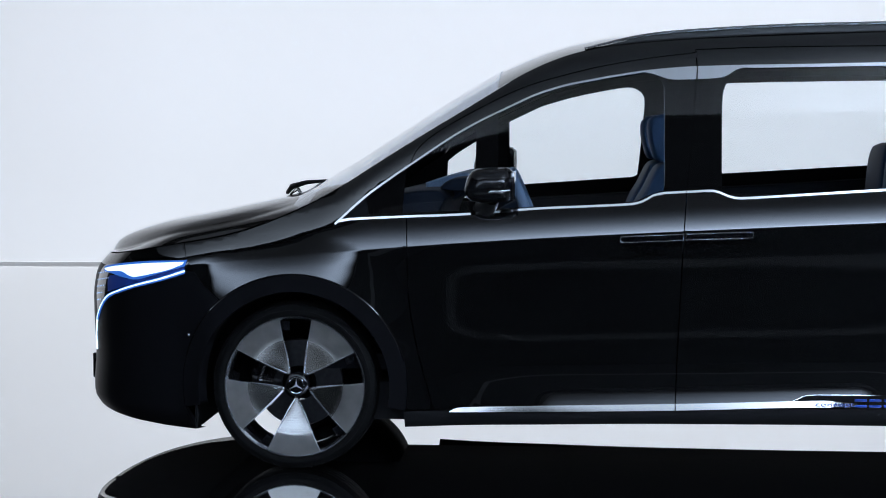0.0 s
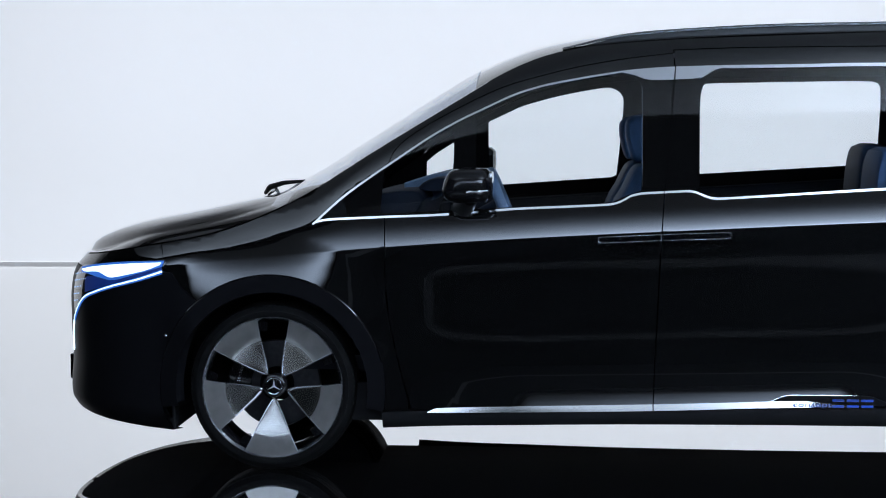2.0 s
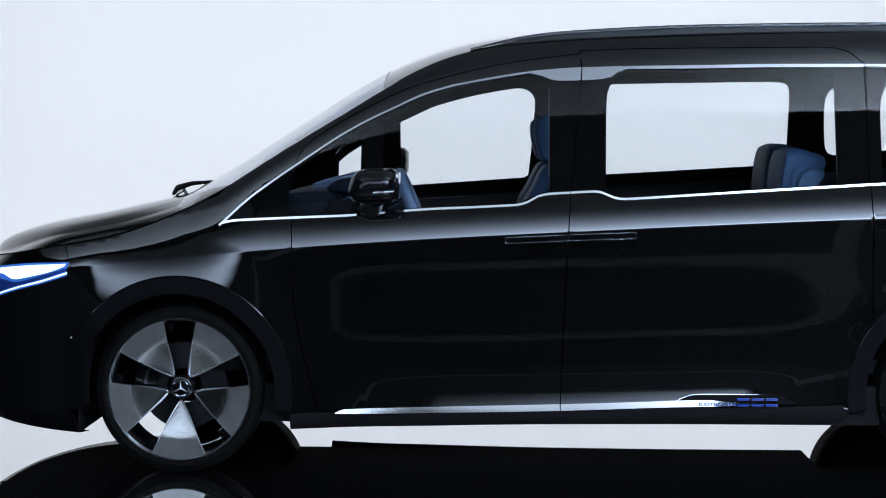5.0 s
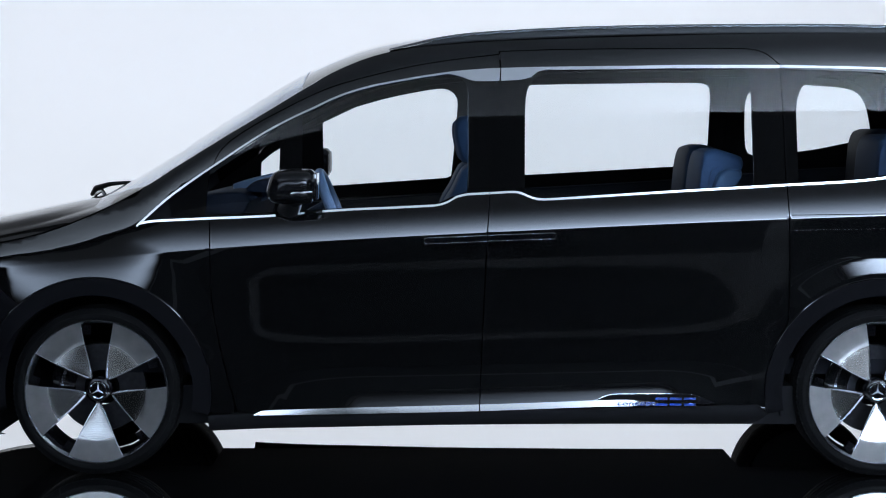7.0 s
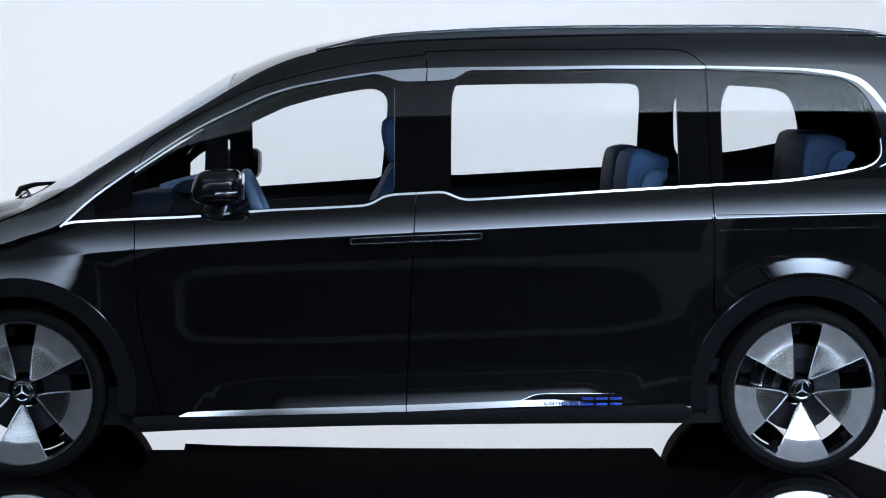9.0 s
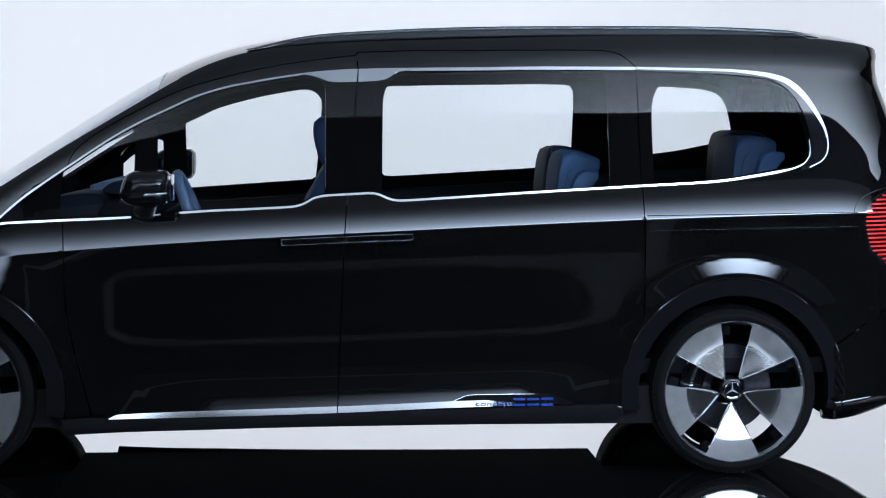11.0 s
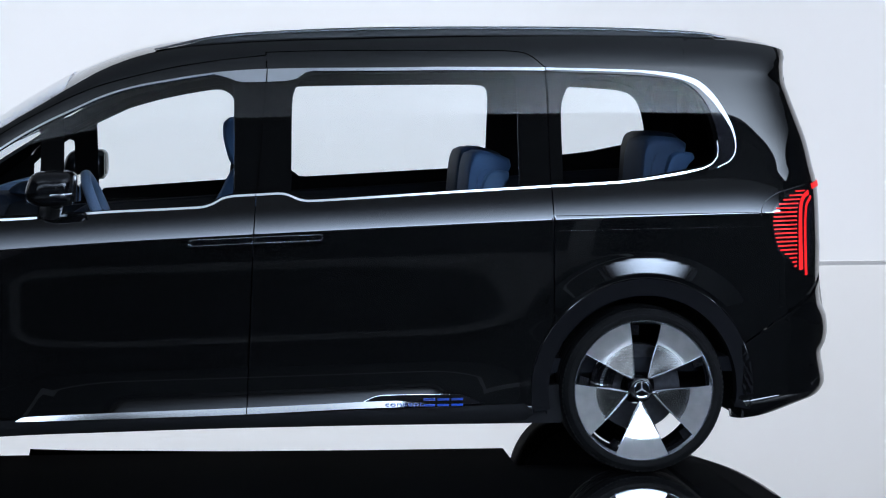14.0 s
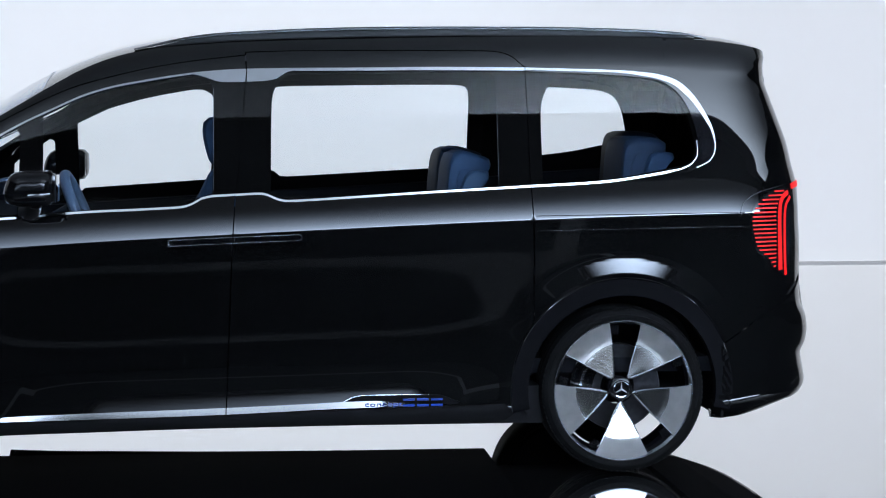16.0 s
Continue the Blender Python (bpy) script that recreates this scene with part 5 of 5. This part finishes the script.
    part("hub_ring", lathe(bmesh.new(), [(0.0306, 0.041), (0.0310, 0.0372), (0.0323, 0.0368), (0.0334, 0.0380), (0.0338, 0.043)], (0, 0, 0), 48), CHROME, w, "thin chrome ring")
    bm = bmesh.new()
    for a in (90, 210, 330):
        t = radians(a)
        d, e = Vector((math.cos(t), 0, math.sin(t))), Vector((-math.sin(t), 0, math.cos(t)))
        q = [d * 0.030, e * 0.0034 + d * 0.002, -e * 0.0034 + d * 0.002]
        f = [bm.verts.new(v + Vector((0, 0.0390, 0))) for v in q]
        c = bm.verts.new((0, 0.0365, 0))
        bm.faces.new((f[0], f[1], c)), bm.faces.new((f[2], f[0], c))
    part("hub_mark", bm, MARK, w, "three thin chrome bars", smooth=False)
    part("brake_disc", lathe(bmesh.new(), [(0.07, 0.122), (0.085, 0.122), (0.175, 0.123), (0.178, 0.13), (0.178, 0.144), (0.085, 0.146)], (0, 0, 0), 64), IRON, w, "dark brake disc")
    bm = bmesh.new()
    path, sec = [], []
    for k in range(15):
        a = radians(128 + 62 * k / 14)
        path.append((0, 0, 0))
        c, s = math.cos(a), math.sin(a)
        sec.append([(r * c, y, r * s) for r, y in ((0.105, 0.112), (0.14, 0.104), (0.185, 0.098), (0.200, 0.105), (0.20, 0.15), (0.105, 0.15))])
    part("brake_caliper", sweep(bm, path, sec), GLOSS, w, "black brake caliper")
    bm = bmesh.new()
    for k in range(9):                      # writing too small to read
        a = radians(142 + 4.2 * k)
        c, s = math.cos(a), math.sin(a)
        p = Vector((0.155 * c, 0.1005, 0.155 * s))
        add_box(bm, p - Vector((0.006, 0.001, 0.0025)), p + Vector((0.006, 0.002, 0.0025)))
    part("caliper_bars", bm, SATIN, w)
    return w


first = wheel_meshes()
first.location = (0, 0.0, 0.34)
for cx, far in ((3.1, False), (-0.028, True), (3.146, True)):
    m = Matrix.Translation((cx, 2 * YC if far else 0.0, 0.34))
    if far:
        m = m @ Matrix.Rotation(math.pi, 4, "Z")
    w = copy_thing(first, m)
    if far:
        part("brake_shield", lathe(bmesh.new(), [(0.0, 0.15), (0.20, 0.15), (0.262, 0.14), (0.262, 0.155), (0.0, 0.165)], (0, 0, 0), 40), DARK, w)

for cx, cz in WHEELS:
    for far in SIDES:
        bm = bmesh.new()
        y0, y1 = (0.03, 0.36)
        if far:
            y0, y1 = 2 * YC - y0, 2 * YC - y1
        inner, outer = [], []
        for k in range(33):
            a = radians(-14 + 208 * k / 32)
            inner.append(bm.verts.new((cx + 0.40 * math.cos(a), y0, cz + 0.40 * math.sin(a))))
            outer.append(bm.verts.new((cx + 0.40 * math.cos(a), y1, cz + 0.40 * math.sin(a))))
        for k in range(32):
            bm.faces.new((inner[k], inner[k + 1], outer[k + 1], outer[k]))
        bm.faces.new(outer)
        part("wheel_housing", bm, DARK, van)


# ---- trays that close the underside, front and rear ----
def tray(name, u0, u1):
    bm, rows = bmesh.new(), []
    for u, z in u_line(Z0, u0, u1, 0.004, 30):
        p = skin(u, z)
        n = 12
        rows.append([bm.verts.new((p[0], p[1] + (2 * YC - 2 * p[1]) * k / n, z)) for k in range(n + 1)])
    for a, b in zip(rows, rows[1:]):
        for k in range(12):
            bm.faces.new((a[k], a[k + 1], b[k + 1], b[k]))
    part(name, bm, DARK, van)
    for far in SIDES:                        # the painted edge turned in under the bumper
        bm, last = bmesh.new(), None
        cx, kx, ky = (XA, 0.76, 0.91) if u0 < 1 else (XB, 0.80, 0.93)
        for u, z in u_line(Z0, u0, u1, 0.0, 40):
            p = skin(u, z)
            y = 2 * YC - p[1] if far else p[1]
            pair = [bm.verts.new((p[0], y, z)), bm.verts.new((cx + (p[0] - cx) * kx, YC + (y - YC) * ky, z - 0.004))]
            if last:
                bm.faces.new((*last, *pair[::-1]))
            last = pair
        part("bumper_lip", bm, PAINT, van, "glossy black edge under the bumper")


tray("front_tray", float(to_u(-0.415, 0.155)), U_NOSE + 0.01)
tray("rear_tray", float(to_u(3.52, 0.215)), U_TAIL - 0.01)
for u in (float(to_u(-0.412, 0.2)), float(to_u(3.523, 0.2))):
    bm = bmesh.new()
    x = float(skin(u, 0.2)[0])
    add_box(bm, (x - 0.006, 0.05, 0.158 if x < 0 else 0.215), (x + 0.006, 1.75, 0.42), 0.002)
    part("arch_baffle", bm, DARK, van)


# ---- door mirrors ----
def door_mirror(far):
    outline = spline([(0.692, 1.112), (0.695, 1.165), (0.718, 1.208), (0.758, 1.222), (0.82, 1.2235), (0.862, 1.2215), (0.879, 1.205), (0.881, 1.17), (0.878, 1.118), (0.862, 1.094), (0.82, 1.09), (0.74, 1.088)], 0.02, closed=True)
    o = np.array(outline)
    c = o.mean(0)
    rings = [(-0.145 - 0.095 * math.cos(t), math.sin(t) ** 0.62) for t in np.linspace(0.06, math.pi / 2, 12)] + [(-0.10, 1.0), (-0.05, 0.95), (-0.02, 0.82), (-0.005, 0.55)]
    dx, dz, k = (-0.075, 0.055, 1.14) if far else (0, 0, 1)
    path = [(dx, (2 * YC - y) if far else y, dz) for y, s in rings]
    sec = [[(c[0] + (p[0] - c[0]) * s * k + 0.02 * (1 - s), 0, c[1] + (p[1] - c[1]) * s * k) for p in o] for y, s in rings]
    mir = part("door_mirror", sweep(bmesh.new(), path, sec), MIRROR_SHELL, van, "gloss black door mirror")
    ys = lambda y: (2 * YC - y) if far else y
    bm = bmesh.new()
    tube(bm, [(0.79 + dx, ys(-0.05), 1.10 + dz), (0.78 + dx, ys(-0.02), 1.075 + dz), (0.76 + dx, ys(0.03), 1.06 + dz), (0.76 + dx, ys(0.06), 1.055 + dz)], [0.032, 0.034, 0.042, 0.05], 16)
    part("mirror_foot", bm, TRIM, mir)
    bm = bmesh.new()
    tube(bm, [(0.775 + dx, ys(-0.231), 1.128 + dz), (0.80 + dx, ys(-0.236), 1.133 + dz), (0.84 + dx, ys(-0.232), 1.136 + dz), (0.868 + dx, ys(-0.215), 1.138 + dz)], [0.003, 0.006, 0.006, 0.003], 8)
    part("indicator", bm, SATIN, mir, "slim clear indicator strip")
    bm = bmesh.new()
    add_box(bm, (0.872 + dx, min(ys(-0.19), ys(-0.03)), 1.105 + dz), (0.884 + dx, max(ys(-0.19), ys(-0.03)), 1.208 + dz), 0.004)
    part("mirror_glass", bm, LENS, mir, "dark mirror pane")


for side in SIDES:
    door_mirror(side)


# ---- cabin ----
def sheet(name, poly, y0, y1, mat, bevel=0.0, parent=van, label="", slices=None):
    """A shape in side view (x, z) drawn across the van, its ends drawn in and rounded."""
    o = np.array(poly)
    c = o.mean(0)
    b = bevel
    prof = [(y0, 0.0)] if not b else []
    rings = [(y0, 1 - 2.2 * b), (y0 + 0.25 * b, 1 - b), (y0 + b, 1.0), (y1 - b, 1.0), (y1 - 0.25 * b, 1 - b), (y1, 1 - 2.2 * b)] if b else [(y0, 1), (y1, 1)]
    size = np.abs(o - c).max()
    path, sec = [], []
    for y, s in rings:
        f = 1 - (1 - s) * 0.35 / max(size, 0.05) if b else 1
        path.append((0, y, 0))
        sec.append([(c[0] + (p[0] - c[0]) * f, 0, c[1] + (p[1] - c[1]) * f) for p in o])
    return part(name, sweep(bmesh.new(), path, sec), mat, parent, label)


part("cabin_floor", add_box(bmesh.new(), (0.1, 0.12, 0.40), (3.7, 1.68, 0.46)), CABIN, van)
bm = bmesh.new()
rows = []
for i in range(41):
    x = 0.92 + 2.72 * i / 40
    z = float(CREST_W(x)) - 0.055
    zt = float(ZT(x)) - 0.03
    rows.append([bm.verts.new((x, 0.30 + 1.2 * k / 10, z - (z - zt) * abs(k / 5 - 1) ** 2.5)) for k in range(11)])
for a, b in zip(rows, rows[1:]):
    for k in range(10):
        bm.faces.new((a[k], a[k + 1], b[k + 1], b[k]))
part("headliner", bm, CABIN, van, "black roof lining")
for far in SIDES:
    lining = zline(ZB, 0.45, 3.5, 0.0) + zline(lambda x: 0.86, 3.5, 0.45)
    shell("door_lining", lining, CABIN, van, out=-0.05, thick=0.02, step=0.08, far=far)
sheet("bulkhead", [(0.10, 0.45), (0.16, 0.45), (0.16, 1.03), (0.10, 1.03)], 0.15, 1.65, CABIN)
sheet("rear_lining", [(3.60, 0.45), (3.64, 0.45), (3.64, 1.18), (3.60, 1.18)], 0.15, 1.65, CABIN)

dash = spline([(0.16, 0.98), (0.20, 1.05), (0.33, 1.10), (0.50, 1.125), (0.575, 1.12), (0.60, 1.09), (0.56, 1.02), (0.50, 0.88), (0.30, 0.80, 0)], 0.03, closed=True)
db = sheet("dashboard", dash, 0.16, 1.64, LEATHER_DARK, 0.02, label="black dashboard with pale blue ends")
end = spline([(0.471, 1.089, 0), (0.471, 1.142, 0), (0.539, 1.164), (0.650, 1.186), (0.660, 1.133), (0.630, 1.089), (0.592, 1.067), (0.538, 1.079)], 0.02, closed=True)
sheet("dashboard_end", end, 0.62, 1.60, PALE, 0.02, db, "pale blue leather dashboard pad")
bm = bmesh.new()
for k in range(4):
    add_box(bm, (0.534 + 0.017 * k, 0.612, 1.101), (0.543 + 0.017 * k, 0.624, 1.119 - 0.002 * k), 0.002)
part("vent_slots", bm, CABIN, db)


def steering_wheel():
    bm = bmesh.new()
    tilt = radians(22)
    R, r, n, m = 0.172, 0.019, 48, 12
    rings = []
    for i in range(n):
        a = 2 * math.pi * i / n
        ring = []
        for j in range(m):
            b = 2 * math.pi * j / m
            rad = R + r * math.cos(b)
            v = Vector((r * 1.15 * math.sin(b), rad * math.cos(a), rad * math.sin(a)))
            ring.append(bm.verts.new(Matrix.Rotation(-tilt, 3, "Y") @ v + Vector((0.915, 0.49, 1.035))))
        rings.append(ring)
    for i in range(n):
        for j in range(m):
            bm.faces.new((rings[i][j], rings[(i + 1) % n][j], rings[(i + 1) % n][(j + 1) % m], rings[i][(j + 1) % m]))
    st = part("steering_wheel", bm, PALE, van, "blue leather steering wheel")
    bm = bmesh.new()
    tube(bm, [(0.90, 0.49, 1.03), (0.80, 0.49, 0.99), (0.55, 0.49, 0.93)], [0.06, 0.045, 0.04], 16)
    add_box(bm, (0.885, 0.33, 1.015), (0.915, 0.65, 1.045), 0.008)
    part("column", bm, LEATHER_DARK, st)


steering_wheel()
sheet("screen_hood", spline([(0.56, 1.12), (0.60, 1.165), (0.70, 1.17), (0.72, 1.12)], 0.02, closed=True), 0.34, 0.66, LEATHER_DARK, 0.02)


def seat(name, y0, y1, back, mats, label, cushion=None, rest=None):
    mid = LEATHER
    s = sheet(name, spline(back, 0.02, closed=True), y0, y1, mats[0], 0.035, label=label)
    c = np.array(back)
    x0, zt = c[:, 0].min(), c[:, 1].max()
    if cushion:
        sheet("cushion", spline(cushion, 0.03, closed=True), y0, y1, mats[0], 0.035, s)
    if rest:
        sheet("headrest", spline(rest, 0.02, closed=True), (y0 + y1) / 2 - 0.12, (y0 + y1) / 2 + 0.12, mats[1], 0.03, s)
    # raised side panel and piping
    for y in (y0 - 0.004, y1 + 0.004):
        k = 0.74
        m = c.mean(0)
        poly = [(m[0] + (p[0] - m[0]) * k + 0.015, m[1] + (p[1] - m[1]) * k - 0.03) for p in c]
        sheet("side_panel", spline(poly, 0.02, closed=True), y - 0.006, y + 0.006, mats[1], 0.0, s)
    bm = bmesh.new()
    front = [p for p in spline(back, 0.02) if p[0] < x0 + 0.09][:14]
    if len(front) > 3:
        tube(bm, [(p[0] - 0.002, y0 + 0.02, p[1]) for p in front], 0.005, 8)
        part("piping", bm, mats[2], s, "pale piping")
    return s


ROW2 = [(2.385, 0.75), (2.402, 1.08), (2.416, 1.235), (2.434, 1.288), (2.468, 1.302), (2.53, 1.287), (2.586, 1.266), (2.593, 1.243), (2.545, 1.163), (2.51, 0.75)]
BOLSTER2 = [(2.440, 1.02), (2.467, 1.163), (2.490, 1.208), (2.520, 1.222), (2.575, 1.214), (2.578, 1.195), (2.545, 1.15), (2.515, 1.02)]
# tone: each seat further from the near side gets a darker, shaded leather
for y0, y1, dx, dz, tone in ((0.24, 0.62, 0.0, 0.0, LEATHER), (0.70, 1.08, 0.004, 0.012, LEATHER_SHADED), (1.15, 1.55, 0.09, 0.012, LEATHER_DARK)):
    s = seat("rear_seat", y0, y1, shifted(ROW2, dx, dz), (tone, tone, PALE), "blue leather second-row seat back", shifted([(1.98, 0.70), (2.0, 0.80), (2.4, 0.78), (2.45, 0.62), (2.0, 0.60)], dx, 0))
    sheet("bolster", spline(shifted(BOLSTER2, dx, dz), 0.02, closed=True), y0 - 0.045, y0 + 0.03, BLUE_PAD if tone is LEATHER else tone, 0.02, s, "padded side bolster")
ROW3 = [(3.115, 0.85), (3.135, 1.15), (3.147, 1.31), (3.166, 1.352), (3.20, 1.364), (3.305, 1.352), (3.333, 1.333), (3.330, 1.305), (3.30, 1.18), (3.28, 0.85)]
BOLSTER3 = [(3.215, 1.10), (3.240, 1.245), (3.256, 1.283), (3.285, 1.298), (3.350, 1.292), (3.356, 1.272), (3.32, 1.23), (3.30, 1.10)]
# third row: one step darker again, as shaded copies of the blue leather
for y0, y1, dx, dz, tone in ((0.34, 0.74, 0.018, 0.0, LEATHER_SHADED), (1.0, 1.42, 0.145, 0.024, LEATHER_DARK)):
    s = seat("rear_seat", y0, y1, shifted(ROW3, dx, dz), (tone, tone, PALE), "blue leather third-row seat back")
    sheet("bolster", spline(shifted(BOLSTER3, dx, dz), 0.02, closed=True), y0 - 0.045, y0 + 0.03, LEATHER if tone is LEATHER_SHADED else tone, 0.02, s, "padded side bolster")
FRONT_BACK = [(1.29, 0.72), (1.345, 1.0), (1.376, 1.08), (1.402, 1.121), (1.438, 1.195), (1.465, 1.225), (1.53, 1.232), (1.57, 1.20), (1.53, 0.95), (1.47, 0.72)]
REST = [(1.452, 1.240), (1.432, 1.285), (1.416, 1.360), (1.420, 1.412), (1.442, 1.432), (1.50, 1.434), (1.532, 1.40), (1.53, 1.26), (1.50, 1.240)]
for y0, y1 in ((0.26, 0.74), (1.06, 1.54)):
    seat("front_seat", y0, y1, FRONT_BACK, (LEATHER, LEATHER, PALE), "blue leather front seat", [(0.90, 0.66), (0.92, 0.76), (1.35, 0.74), (1.42, 0.58), (0.95, 0.56)], REST)

# ---- small things on the body ----
bm = bmesh.new()
add_box(bm, (-1.008, 0.64, 0.275), (-0.985, 1.16, 0.385), 0.004)
part("plate_carrier", bm, GLOSS, van, "blank black number plate carrier")
bm = bmesh.new()
p = skin(-0.443, 0.547, 0.004)
bmesh.ops.create_uvsphere(bm, u_segments=10, v_segments=8, radius=0.007, matrix=Matrix.Translation(p))
part("parking_sensor", bm, SATIN, van, "tiny round sensor")
bm = bmesh.new()
tube(bm, [(-0.13, 0.62, 1.098), (-0.10, 0.56, 1.125), (-0.03, 0.50, 1.145), (0.07, 0.45, 1.155)], [0.009, 0.013, 0.010, 0.006], 10)
wip = part("wiper", bm, TRIM, van, "black wiper arm at the foot of the windscreen")
bm = bmesh.new()
tube(bm, [(-0.115, 0.60, 1.09), (-0.07, 0.54, 1.118), (-0.055, 0.52, 1.098), (-0.02, 0.50, 1.092)], [0.004, 0.008, 0.009, 0.004], 8)
part("wiper_joint", bm, CHROME, wip, "bright wiper joint")
bm = bmesh.new()
tube(bm, [(3.50, 0.16, 0.225), (3.56, 0.16, 0.225)], 0.02, 12)
part("tow_eye", bm, SATIN, van)
for z0, z1, mat in ((1.0445, 1.0585, DARK), (0.985, 1.003, SATIN)):
    for far in SIDES:
        line = [(2.735 + 0.85 * k / 30, z0 + (z1 - z0) * k / 30) for k in range(31)]
        band("slide_rail_line", shifted(line, 0, 0.0012 if mat is DARK else 0.0005), shifted(line, 0, -0.0012 if mat is DARK else -0.0005), mat, van, out=0.002, thick=0.004, far=far)
line = spline([(3.589, 1.061), (3.60, 1.09), (3.617, 1.105), (3.697, 1.139), (3.86, 1.167)], 0.012)
for far in SIDES:
    strip_u("lamp_joint", [(3.588, 1.045), (3.592, 1.075), (3.617, 1.107), (3.697, 1.141), (3.86, 1.169)], 0.003, TRIM, van, out=0.001, far=far)
for cx, cz in WHEELS:
    for far in SIDES:
        q = np.array(arc(cx, cz, RO - 0.002, 14, 166, 60))
        P = skin(to_u(q[:, 0], q[:, 1]), q[:, 1], -0.001) * ((1, -1, 1) if far else (1, 1, 1)) + ((0, 2 * YC, 0) if far else (0, 0, 0))
        part("arch_edge", tube(bmesh.new(), P.tolist(), 0.003, 8), GLOSS, van, "thin rolled edge of the wheel arch")

for far in SIDES:
    strip_u("rear_reflector", [(3.878, 0.344), (3.91, 0.358), (3.955, 0.371)], (0.008, 0.004), SATIN, van, out=0.002, far=far, label="small bright reflector")
